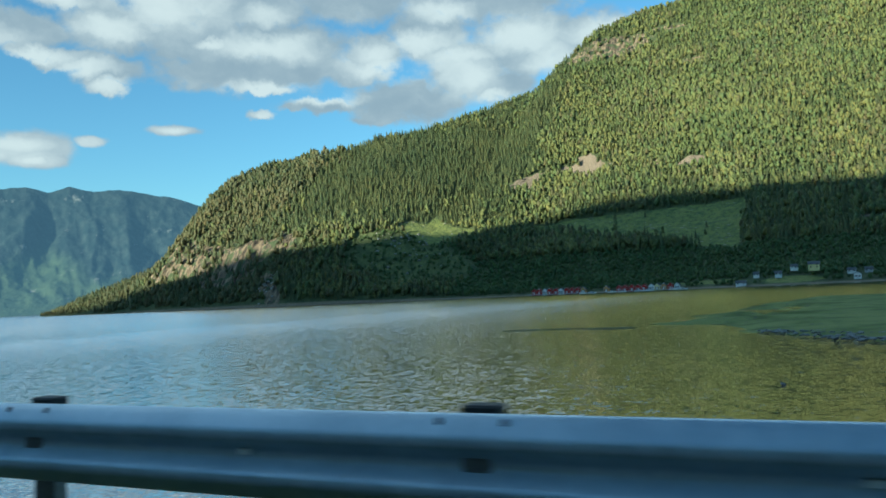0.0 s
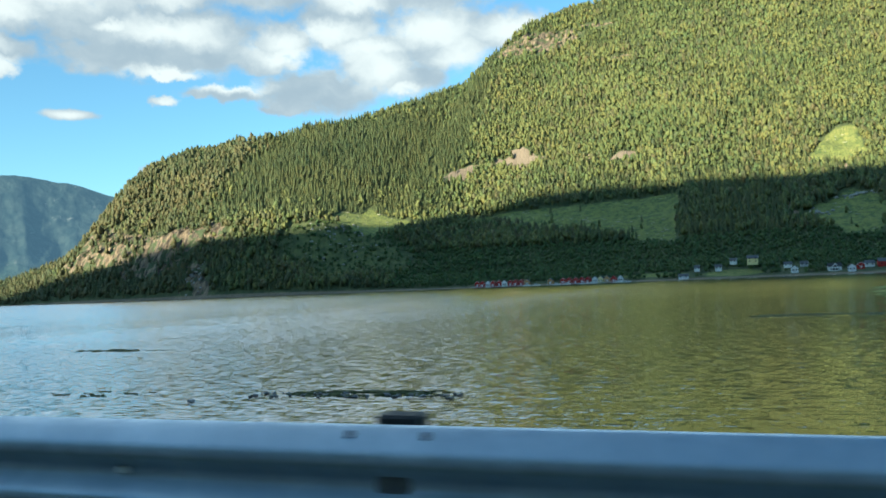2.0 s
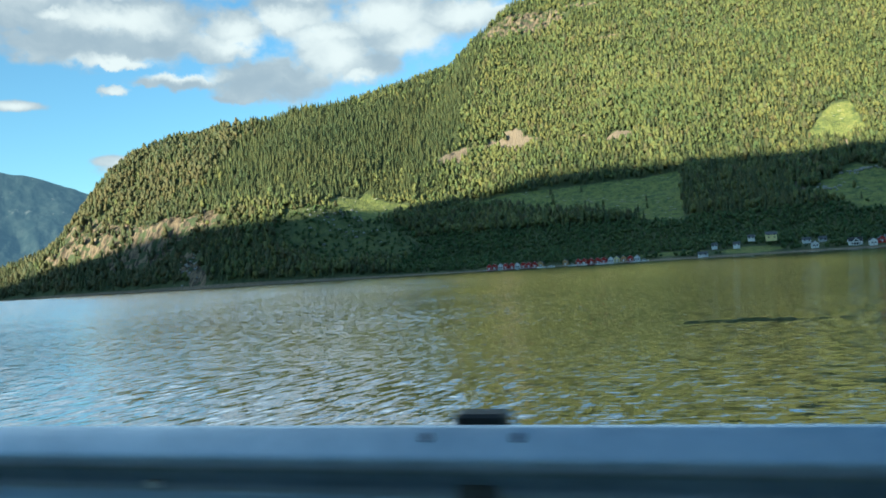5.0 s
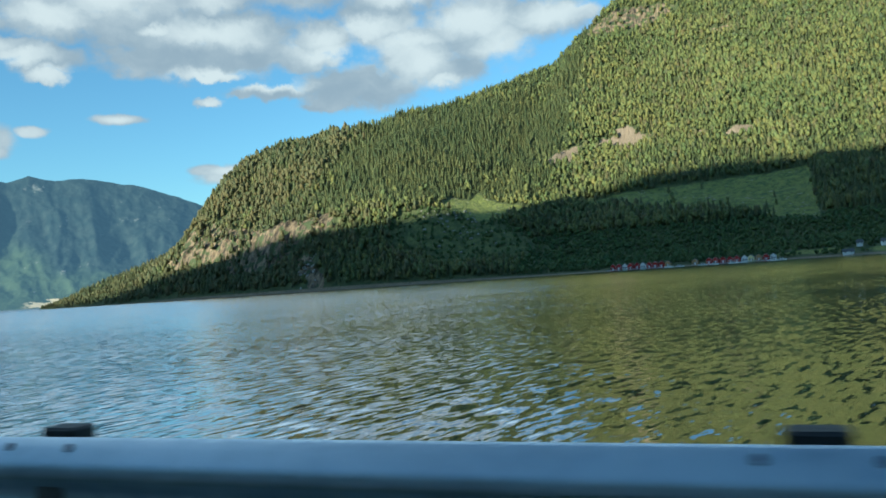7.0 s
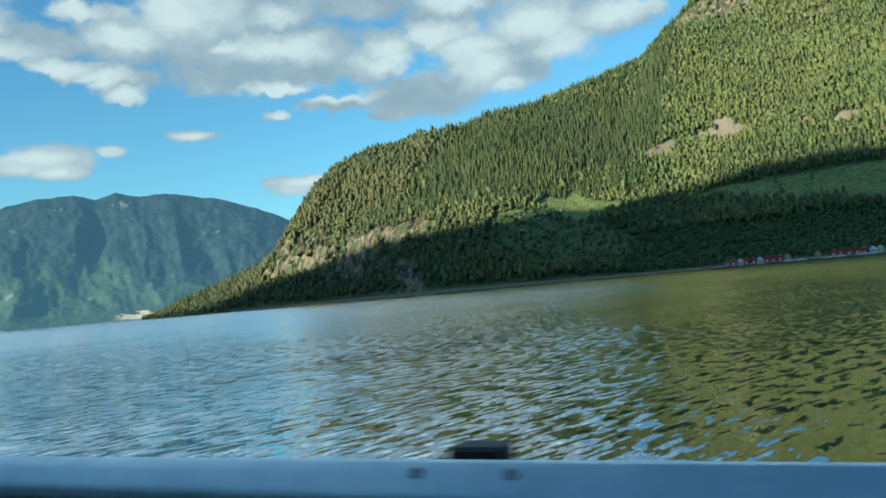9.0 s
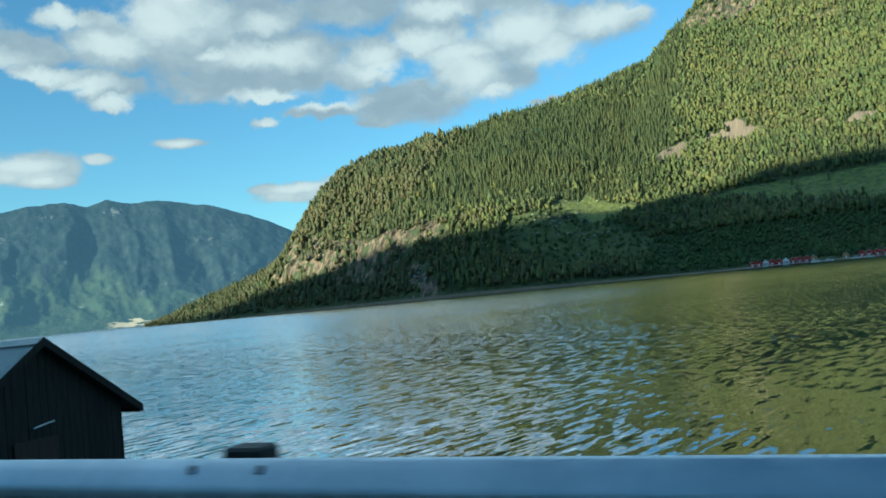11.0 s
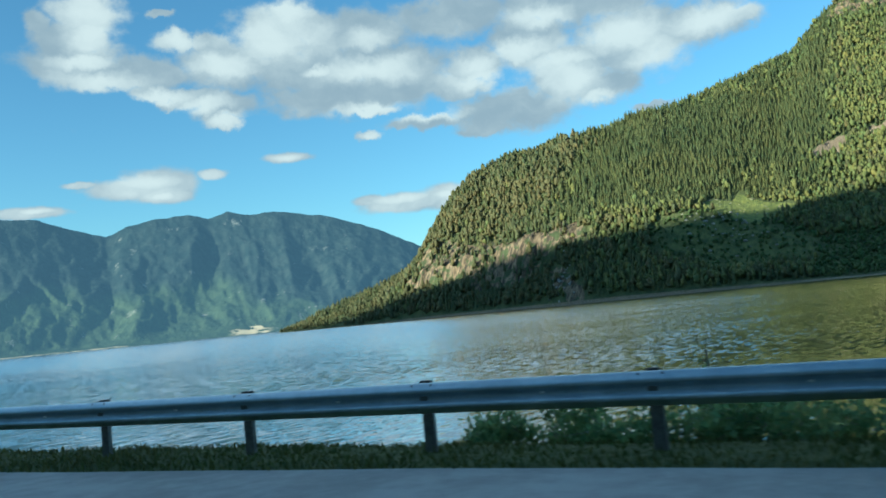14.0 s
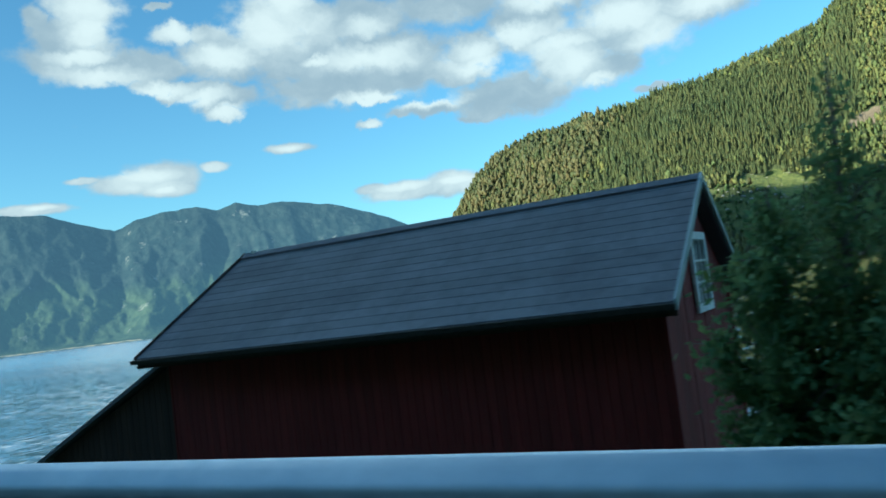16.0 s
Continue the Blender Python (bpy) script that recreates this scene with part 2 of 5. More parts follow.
def water_build(n, pos):
    # wind ripples as slopes at three sizes; the waves run down the fjord and turn their steep faces up it
    drift = n.mapping(pos, rot=(0, 0, radians(16)))

    def slopes(scale, stretch, along, across, detail):
        c = n.add("ShaderNodeTexNoise", {"Vector": n.mapping(drift, scale=(1, stretch, 1)), "Scale": scale, "Detail": detail, "Roughness": 0.52, "Distortion": 0.25}).outputs[1]
        c = n.add("ShaderNodeSeparateXYZ", {0: n.vector("SUBTRACT", {0: c, 1: (0.5, 0.5, 0.5)})[0]}).outputs
        run = n.vector("SCALE", {0: (0.96, -0.28, 0.0), 3: n.math("MULTIPLY", c[0], along)})[0]
        side = n.vector("SCALE", {0: (0.28, 0.96, 0.0), 3: n.math("MULTIPLY", c[1], across)})[0]
        return n.vector("ADD", {0: run, 1: side})[0]

    x, y, _ = n.add("ShaderNodeSeparateXYZ", {0: pos}).outputs
    lane = n.ramp(n.noise(n.mapping(pos, rot=(0, 0, radians(6)), scale=(0.30, 1, 1)), 0.030, 3.0), 0.36, 0.62, 0.45, 1.15)
    lane = n.math("MULTIPLY", lane, n.ramp(x, -128.0, -78.0, 1.0, 0.36))
    s1 = slopes(2.6, 0.25, 1.40, 0.18, 3.0)
    s2 = slopes(8.5, 0.30, 0.95, 0.20, 2.0)
    # over the shallows the ripples come in towards the bank
    c = n.add("ShaderNodeTexNoise", {"Vector": n.mapping(pos, rot=(0, 0, radians(-8)), scale=(0.17, 1, 1)), "Scale": 5.0, "Detail": 3.0, "Roughness": 0.55, "Distortion": 0.3}).outputs[0]
    c = n.math("MULTIPLY", n.math("MULTIPLY", n.math("SUBTRACT", c, 0.49), 0.80), n.math("MULTIPLY", n.ramp(x, -128.0, -85.0), n.ramp(x, -70.0, -25.0, 1.0, 0.45)))
    s4 = n.vector("SCALE", {0: (0.22, -0.97, 0.0), 3: c})[0]
    s3 = slopes(0.10, 0.35, 0.16, 0.06, 2.0)
    s = n.vector("SCALE", {0: n.vector("ADD", {0: s1, 1: s3})[0], 3: lane})[0]
    s = n.vector("ADD", {0: s, 1: n.vector("SCALE", {0: s2, 3: n.ramp(lane, 0.2, 1.1, 0.7, 0.32)})[0]})[0]
    s = n.vector("ADD", {0: s, 1: s4})[0]
    s = n.vector("MINIMUM", {0: n.vector("MAXIMUM", {0: s, 1: (-0.03, -1.0, -1.0)})[0], 1: (0.42, 1.0, 1.0)})[0]
    lean = n.math("ADD", n.ramp(y, 10.0, 150.0, 0.032, 0.112), n.math("MULTIPLY", n.ramp(x, -150.0, -115.0, 0.0, 0.040), n.ramp(x, -95.0, -65.0, 1.0, 0.0)))
    s = n.vector("ADD", {0: s, 1: n.add("ShaderNodeCombineXYZ", {0: n.math("MULTIPLY", lean, 0.96), 1: n.math("ADD", n.math("MULTIPLY", lean, -0.28), n.ramp(y, 90.0, 300.0, 0.0, -0.045)), 2: 1.0}).outputs[0]})[0]
    normal = n.vector("NORMALIZE", {0: s})[0]
    silt = n.ramp(n.noise(pos, 0.03, 3.0), 0.35, 0.65)
    shallow = n.ramp(x, -140.0, -20.0)
    c = n.mix(silt, (0.004, 0.012, 0.010, 1), (0.008, 0.016, 0.009, 1))
    c = n.mix(shallow, c, (0.016, 0.019, 0.007, 1))
    return {"Base Color": c, "Roughness": n.ramp(y, 15.0, 260.0, 0.04, 0.10, "LINEAR"), "IOR": 1.95, "Normal": normal,
            "Coat Weight": 1.0, "Coat IOR": 1.95, "Coat Roughness": 0.05, "Coat Normal": normal}


M_WATER = material("fjord_water", water_build)


def plain(name, a, b, scale, rough=0.8, metal=0.0, bscale=None, bdist=0.01, bstr=0.5, rnd=0.0, spec=0.5, grain=(1, 1, 1)):
    def build(n, pos):
        obj = n.add("ShaderNodeTexCoord").outputs["Object"]
        v = n.mapping(obj, scale=grain)
        f = n.noise(v, scale, 5.0, 0.6)
        g = n.noise(v, scale * 6.3, 4.0, 0.6)
        c = n.mix(n.ramp(n.math("ADD", n.math("MULTIPLY", f, 0.6), n.math("MULTIPLY", g, 0.4)), 0.34, 0.66), a, b)
        if rnd:
            r = n.add("ShaderNodeObjectInfo").outputs["Random"]
            c = n.mix(n.math("MULTIPLY", r, rnd), c, n.mix(1.0, c, (0.45, 0.45, 0.47, 1), "MULTIPLY"))
        return {"Base Color": c, "Roughness": n.ramp(g, 0.2, 0.8, max(rough - 0.1, 0.02), min(rough + 0.1, 1.0)), "Metallic": metal, "Specular IOR Level": spec,
                "Normal": bump(n, n.noise(v, bscale or scale * 4, 5.0), bstr, bdist)}
    return material(name, build)


M_STEEL = plain("galvanised_steel", (0.36, 0.43, 0.49, 1), (0.48, 0.56, 0.62, 1), 3.0, 0.50, 0.85, 30.0, 0.002, 0.3)
M_POST = plain("weathered_post_steel", (0.10, 0.10, 0.10, 1), (0.24, 0.24, 0.23, 1), 5.0, 0.6, 0.5, 40.0, 0.003)
M_CAP = plain("black_rubber_cap", (0.012, 0.012, 0.013, 1), (0.03, 0.03, 0.03, 1), 8.0, 0.7)
M_BOLT = plain("dull_bolt_steel", (0.10, 0.10, 0.11, 1), (0.22, 0.22, 0.23, 1), 9.0, 0.5, 0.7)
M_WHITE = plain("white_reflector_plastic", (0.7, 0.7, 0.68, 1), (0.82, 0.82, 0.8, 1), 9.0, 0.35)
M_YELLOW = plain("yellow_marker_paint", (0.62, 0.40, 0.02, 1), (0.74, 0.50, 0.04, 1), 9.0, 0.5)
M_BLACK = plain("black_marker_paint", (0.015, 0.015, 0.016, 1), (0.03, 0.03, 0.03, 1), 9.0, 0.5)
M_ASPHALT = plain("grey_asphalt", (0.20, 0.20, 0.205, 1), (0.33, 0.33, 0.33, 1), 0.8, 0.9, 0, 60.0, 0.01, 0.6)
M_TAR = plain("tarred_black_planks", (0.016, 0.013, 0.011, 1), (0.040, 0.031, 0.025, 1), 2.0, 0.85, 0, 18.0, 0.006, 0.6, 0.5, grain=(6, 6, 0.7))
M_RED = plain("red_barn_boards", (0.135, 0.014, 0.014, 1), (0.21, 0.024, 0.022, 1), 1.5, 0.75, 0, 16.0, 0.006, 0.6, 0.4, grain=(6, 6, 0.6))
M_BROWN = plain("brown_stained_boards", (0.035, 0.020, 0.015, 1), (0.07, 0.04, 0.03, 1), 1.5, 0.8, 0, 16.0, 0.006, 0.6, 0.4, grain=(6, 6, 0.6))
M_TIN = plain("corrugated_roof_sheet", (0.265, 0.318, 0.315, 1), (0.39, 0.455, 0.45, 1), 0.9, 0.55, 0.25, 12.0, 0.004, 0.4)
M_SLATE = plain("dark_grey_roof_shingle", (0.120, 0.126, 0.142, 1), (0.20, 0.205, 0.225, 1), 0.9, 0.8, 0, 25.0, 0.006, 0.6, 0.35)
M_WTRIM = plain("white_painted_wood", (0.66, 0.66, 0.64, 1), (0.80, 0.80, 0.78, 1), 3.0, 0.6)
M_PANE = plain("dark_window_glass", (0.02, 0.025, 0.03, 1), (0.03, 0.035, 0.04, 1), 1.0, 0.08)
M_BARK = plain("grey_birch_bark", (0.10, 0.085, 0.07, 1), (0.26, 0.23, 0.20, 1), 6.0, 0.9, 0, 30.0, 0.01)
M_LOG = plain("bare_pale_timber", (0.30, 0.26, 0.20, 1), (0.50, 0.45, 0.36, 1), 0.5, 0.8)
M_BOULDER = plain("pale_boulder", (0.18, 0.175, 0.16, 1), (0.40, 0.385, 0.35, 1), 0.35, 0.95, 0, 1.5, 0.2, 0.8, 0.0, 0.1)
M_STONE = plain("shore_stone", (0.15, 0.15, 0.145, 1), (0.38, 0.37, 0.35, 1), 2.0, 0.85, 0, 9.0, 0.03, 0.8, 0.6)


def land_build(n, pos):
    f = n.noise(pos, 0.35, 5.0)
    g = n.noise(pos, 5.0, 5.0)
    z = n.add("ShaderNodeSeparateXYZ", {0: pos}).outputs[2]
    c = n.mix(n.ramp(n.math("ADD", n.math("MULTIPLY", f, 0.5), n.math("MULTIPLY", g, 0.5)), 0.35, 0.65), (0.045, 0.058, 0.020, 1), (0.100, 0.112, 0.042, 1))
    shore = n.ramp(n.math("ADD", z, n.math("MULTIPLY", g, 0.5)), 1.0, 0.5)
    c = n.mix(shore, c, n.mix(g, (0.05, 0.048, 0.042, 1), (0.17, 0.16, 0.145, 1)))
    return {"Base Color": c, "Roughness": 0.95, "Specular IOR Level": 0.2, "Normal": bump(n, g, 0.8, 0.12)}


M_LAND = material("grassy_bank", land_build)
M_GRASS = leaf_mat("verge_grass", (0.060, 0.082, 0.024, 1), (0.140, 0.165, 0.048, 1), (0.18, 0.175, 0.075, 1), 0.4, 9.0)
M_LEAF = leaf_mat("birch_leaves", (0.105, 0.190, 0.080, 1), (0.280, 0.400, 0.165, 1), (0.31, 0.40, 0.17, 1), 0.5, 4.0)


def see_through(m, share):
    """Let part of the light pass through the leaves."""
    t = m.node_tree
    sh, out = [k for k in t.nodes if k.type == "BSDF_PRINCIPLED"][0], [k for k in t.nodes if k.type == "OUTPUT_MATERIAL"][0]
    glow, mixed = t.nodes.new("ShaderNodeBsdfTranslucent"), t.nodes.new("ShaderNodeMixShader")
    t.links.new(sh.inputs["Base Color"].links[0].from_socket, glow.inputs[0])
    mixed.inputs[0].default_value = share
    t.links.new(sh.outputs[0], mixed.inputs[1])
    t.links.new(glow.outputs[0], mixed.inputs[2])
    t.links.new(mixed.outputs[0], out.inputs[0])


see_through(M_LEAF, 0.45)
see_through(M_GRASS, 0.3)


def flat_build(n, pos):
    f = n.noise(pos, 0.15, 5.0)
    g = n.noise(pos, 1.5, 4.0)
    c = n.mix(n.ramp(f, 0.36, 0.62), (0.125, 0.150, 0.044, 1), (0.235, 0.255, 0.085, 1))
    c = n.mix(n.ramp(g, 0.55, 0.75), c, (0.12, 0.11, 0.085, 1))
    return {"Base Color": c, "Roughness": 0.9, "Specular IOR Level": 0.1, "Normal": bump(n, g, 0.8, 0.2)}


M_FLAT = material("tidal_grass_flat", flat_build)


# ---- building helpers ----
def tri_mesh(name, V, F):
    """A mesh of triangles from arrays."""
    V, F = np.asarray(V, dtype=np.float32), np.asarray(F, dtype=np.int32)
    me = bpy.data.meshes.new(name)
    me.vertices.add(len(V))
    me.vertices.foreach_set("co", V.ravel())
    me.loops.add(F.size)
    me.loops.foreach_set("vertex_index", F.ravel())
    me.polygons.add(len(F))
    me.polygons.foreach_set("loop_start", np.arange(0, F.size, F.shape[1], dtype=np.int32))
    me.update(calc_edges=True)
    me.validate()
    return me


def smooth_mesh(me):
    me.polygons.foreach_set("use_smooth", np.ones(len(me.polygons), dtype=bool))
    me.update()
    return me


def put(name, me, mat, parent=None, label="", m=None):
    ob = new(name, me)
    if mat is not None and not len(me.materials):
        me.materials.append(mat)
    if parent is not None:
        ob.parent = parent
    if m is not None:
        ob.matrix_basis = m
    if label:
        tagged(ob, label)
    return ob


def part(name, bm, mat, parent, label="", m=None):
    me = bpy.data.meshes.new(name)
    bmesh.ops.recalc_face_normals(bm, faces=bm.faces)
    bm.to_mesh(me)
    bm.free()
    return put(name, me, mat, parent, label, m)


def thing(name, label, category, m=None, group="", kind=""):
    ob = tagged(new(name), label, category, group, kind)
    if m is not None:
        ob.matrix_basis = m
    return ob


def box(bm, x0, x1, y0, y1, z0, z1, bevel=0.0):
    r = bmesh.ops.create_cube(bm, size=1.0, matrix=Matrix.LocRotScale(((x0 + x1) / 2, (y0 + y1) / 2, (z0 + z1) / 2), None, (x1 - x0, y1 - y0, z1 - z0)))
    if bevel:
        edges = list({e for v in r["verts"] for e in v.link_edges})
        bmesh.ops.bevel(bm, geom=edges, offset=bevel, segments=1, affect="EDGES")
    return bm


def boxed(x0, x1, y0, y1, z0, z1, bevel=0.0):
    return box(bmesh.new(), x0, x1, y0, y1, z0, z1, bevel)


def prism(points, axis, lo, hi):
    """A closed prism: a polygon in the plane across the axis, swept from lo to hi."""
    bm = bmesh.new()
    ends = []
    for s in (lo, hi):
        ring = []
        for a, b in points:
            ring.append(bm.verts.new((s, a, b) if axis == "x" else (a, s, b) if axis == "y" else (a, b, s)))
        ends.append(ring)
    k = len(points)
    for i in range(k):
        bm.faces.new((ends[0][i], ends[0][(i + 1) % k], ends[1][(i + 1) % k], ends[1][i]))
    bm.faces.new(ends[0])
    bm.faces.new(ends[1][::-1])
    return bm


TABLE = np.random.RandomState(7).rand(256, 256)


def vnoise(x, y):
    """Smooth value noise of arrays, 0 to 1."""
    x, y = np.asarray(x, float), np.asarray(y, float)
    i, j = np.floor(x).astype(int), np.floor(y).astype(int)
    u, v = x - i, y - j
    u, v = u * u * (3 - 2 * u), v * v * (3 - 2 * v)
    a, b, c, d = TABLE[i % 256, j % 256], TABLE[(i + 1) % 256, j % 256], TABLE[i % 256, (j + 1) % 256], TABLE[(i + 1) % 256, (j + 1) % 256]
    return (a * (1 - u) + b * u) * (1 - v) + (c * (1 - u) + d * u) * v


def fbm(x, y, octaves=4):
    s, a, k = 0.0, 0.5, 1.0
    for o in range(octaves):
        s, a, k = s + a * vnoise(x * k + 17.3 * o, y * k + 5.1 * o), a / 2, k * 2.03
    return s / (1 - 0.5 ** octaves)


def step(x, lo, hi):
    u = np.clip((x - lo) / (hi - lo), 0, 1)
    return u * u * (3 - 2 * u)


def grid_faces(nu, nv):
    k = np.arange(nu * nv).reshape(nu, nv)
    a, b, c, d = k[:-1, :-1].ravel(), k[1:, :-1].ravel(), k[1:, 1:].ravel(), k[:-1, 1:].ravel()
    return np.stack([a, b, c, d], 1)


def cover_layer(me, rock, grass, scree):
    at = me.attributes.new("cover", "FLOAT_COLOR", "POINT")
    at.data.foreach_set("color", np.stack([rock, grass, scree, np.ones_like(rock)], 1).astype(np.float32).ravel())


# ---- the hill across the fjord ----
SHORE_X = [-1340, -1237, -1000, -800, -670, -400, -248, -139, -74, 0, 100, 300, 900]
SHORE_Y = [1000, 972, 915, 868, 842, 842, 840, 832, 800, 795, 780, 760, 700]
CREST_X = [-1340, -1255, -1163, -1074, -988, -968, -950, -920, -874, -812, -752, -601, -478, -426, -375, -305, -230, 0, 300, 900]
CREST_Y = [1010, 1005, 1000, 1005, 1025, 1030, 1050, 1085, 1125, 1140, 1145, 1300, 1450, 1500, 1560, 1600, 1620, 1640, 1680, 1700]
CREST_Z = [-14, 2, 29, 54, 82, 119, 160, 209, 234, 246, 252, 308, 379, 447, 514, 540, 556, 590, 620, 640]
RIGHT_U, RIGHT_G = [0, 0.10, 0.34, 0.5, 0.75, 1.0], [0, 0.035, 0.19, 0.345, 0.64, 1.0]
NOSE_U, NOSE_G = [0, 0.03, 0.10, 0.21, 0.34, 0.6, 1.0], [0, 0.05, 0.14, 0.33, 0.41, 0.66, 1.0]


def hill_base(x):
    return np.interp(x, SHORE_X, SHORE_Y), np.interp(x, CREST_X, CREST_Y), np.interp(x, CREST_X, CREST_Z)


def hill_z(x, y, rough=True):
    ys, yc, zc = hill_base(x)
    u = (y - ys) / (yc - ys)
    w = step(x, -640, -330)
    g = (1 - w) * np.interp(u, NOSE_U, NOSE_G) + w * np.interp(u, RIGHT_U, RIGHT_G)
    z = zc * g
    z = np.where(u < 0, u * 60, z)
    z = np.where(u > 1, zc - (u - 1) * 60, z)
    if rough:
        amp = 26 * step(u, 0.02, 0.5) * step(zc, 10, 200) * (1 - 0.6 * step(u, 0.75, 1.0))
        crag = step(x, -990, -965) * (1 - step(x, -650, -600)) * step(z, 8, 30) * (1 - step(z, 105, 130)) + 0.9 * ell(x, y, -350, 1508, 96, 38, 14)
        z = z + 11 * crag * (np.abs(2 * fbm(x / 15, y / 70, 4) - 1) - 0.25) + 9 * crag * (fbm(x / 4.5, y / 60, 3) - 0.5)
        z = z + amp * (fbm(x / 90, y / 90) - 0.5) + 0.22 * amp * (fbm(x / 17, y / 17, 3) - 0.5)
    return z


def ell(x, y, cx, cy, rx, ry, lean=0.0):
    c, s = math.cos(radians(lean)), math.sin(radians(lean))
    a, b = ((x - cx) * c + (y - cy) * s) / rx, (-(x - cx) * s + (y - cy) * c) / ry
    return 1 - step(np.hypot(a, b) + 0.5 * (fbm(x / 25, y / 25, 3) - 0.5), 0.8, 1.1)


def patch(x, y, cx, cy, rx, ry, lean=0.0):
    c, s = math.cos(radians(lean)), math.sin(radians(lean))
    a, b = ((x - cx) * c + (y - cy) * s) / rx, (-(x - cx) * s + (y - cy) * c) / ry
    return 1 - step(np.abs(a) + np.abs(b) * np.maximum(1.1 + 0.6 * a, 0.4) + 0.9 * (fbm(x / 18, y / 18, 3) - 0.5), 0.8, 1.15)


def hill_cover(x, y):
    """Bare rock, meadow, scree and young scrub over the plan of the hill."""
    ys, yc, zc = hill_base(x)
    u = (y - ys) / np.maximum(yc - ys, 1)
    z = hill_z(x, y, False)
    foot = np.interp(x, [-945, -895, -850, -812, -800, -740, -718, -700, -670, -650], [46, 50, 54, 36, 30, 30, 38, 80, 80, 84])
    brow = np.interp(x, [-945, -917, -890, -855, -808, -750, -715, -695, -678, -655], [102, 116, 112, 102, 94, 88, 92, 108, 104, 90])
    wave = 16 * (fbm(x / 14, y / 40, 3) - 0.5)
    rock = step(x, -968, -948) * (1 - step(x, -660, -645)) * step(z - foot + wave, -5, 6) * (1 - step(z - brow + 1.4 * wave, -7, 9)) * (0.62 + 0.6 * step(fbm(x / 24, y / 40, 3), 0.34, 0.54))
    rock = np.maximum(rock, ell(x, y, -670, 866, 38, 12, -35) * (0.62 + 0.5 * step(fbm(x / 16, y / 16, 3), 0.4, 0.6)))
    rock = np.maximum(rock, ell(x, y, -352, 1513, 92, 26, 21) * (0.80 + 0.5 * step(fbm(x / 22, y / 30, 3), 0.36, 0.6)))
    rock = np.maximum(rock, np.maximum(ell(x, y, -192, 1467, 26, 6, 4), ell(x, y, -240, 1562, 40, 5, 3)) * 0.8)
    rock = np.maximum(rock, 0.40 * step(x, -960, -930) * (1 - step(x, -700, -640)) * step(z, 80, 100) * (1 - step(z, 150, 200)))
    low_edge, top_edge = np.interp(x, [-390, -316, -232, -158, -84], [1068, 1054, 1016, 989, 938]), np.interp(x, [-390, -329, -250, -84], [1075, 1098, 1104, 1098])
    grass = step(x, -385, -360) * (1 - step(x, -90, -80)) * step(y - low_edge, -4, 4) * (1 - step(y - top_edge, -4, 4))
    grass = 0.75 * np.maximum(grass, patch(x, y, 112, 965, 70, 70))
    ragged = 10 * (fbm(x / 9, y / 9, 3) - 0.5)
    hay = step(x - np.interp(y, [1105, 1200], [62, 116]) + ragged, -3, 3) * (1 - step(x - 141 + ragged, -3, 3)) * step(y + ragged, 1106, 1114) * (1 - step(y, 1196, 1206))
    grass = np.maximum(grass, hay * (0.82 + 0.18 * step(fbm(x / 16, y / 16, 3), 0.4, 0.6)))
    grass = np.maximum(grass, 0.84 * patch(x, y, -476, 1006, 62, 40, 35))
    grass = np.maximum(grass, ell(x, y, -30, 818, 32, 14))
    grass = np.maximum(grass, ell(x, y, -475, 925, 95, 42) * 0.46)
    grass = np.maximum(grass, ell(x, y, -100, 836, 50, 9, -25) * 0.9)
    scree = patch(x, y, -404, 1176, 40, 17, 57)
    scree = np.maximum(scree, patch(x, y, -322, 1224, 42, 24, 10))
    scree = np.maximum(scree, np.maximum(ell(x, y, -216, 1217, 9, 6), patch(x, y, -163, 1211, 27, 12, 25)))
    scree = np.maximum(scree, (u < 0.010) * (u > -0.05) * 0.56)
    scree = np.maximum(scree, ell(x, y, 40, 995, 3.5, 36, 8) * 0.7)
    scree = np.maximum(scree, ell(x, y, 112, 1090, 4, 22, -10) * 0.8)
    scree = np.maximum(scree, ell(x, y, 70, 1040, 9, 6) * 0.8)
    return rock, grass, scree


def build_hill():
    nv = 150
    X = np.concatenate([np.linspace(-1338, -965, 72), np.arange(-960, -640, 1.6), np.linspace(-638, -440, 40), np.arange(-436, -230, 2.2), np.linspace(-226, 880, 210)])
    nu = len(X)
    U = np.concatenate([np.linspace(-0.2, 0, 8)[:-1], np.linspace(0, 1, nv - 14), np.linspace(1, 1.35, 8)[1:]])
    x, u = np.meshgrid(X, U, indexing="ij")
    ys, yc, zc = hill_base(x)
    y = ys + u * (yc - ys)
    z = hill_z(x, y)
    me = smooth_mesh(tri_mesh("hill", np.stack([x, y, z], -1).reshape(-1, 3), grid_faces(nu, len(U))))
    cover_layer(me, *[a.ravel() for a in hill_cover(x, y)])
    tagged(put("ground_hillside", me, M_HILL), "steep forested fjord hillside with bare rock, scree and green clearings", "hillside", kind="structure")


build_hill()


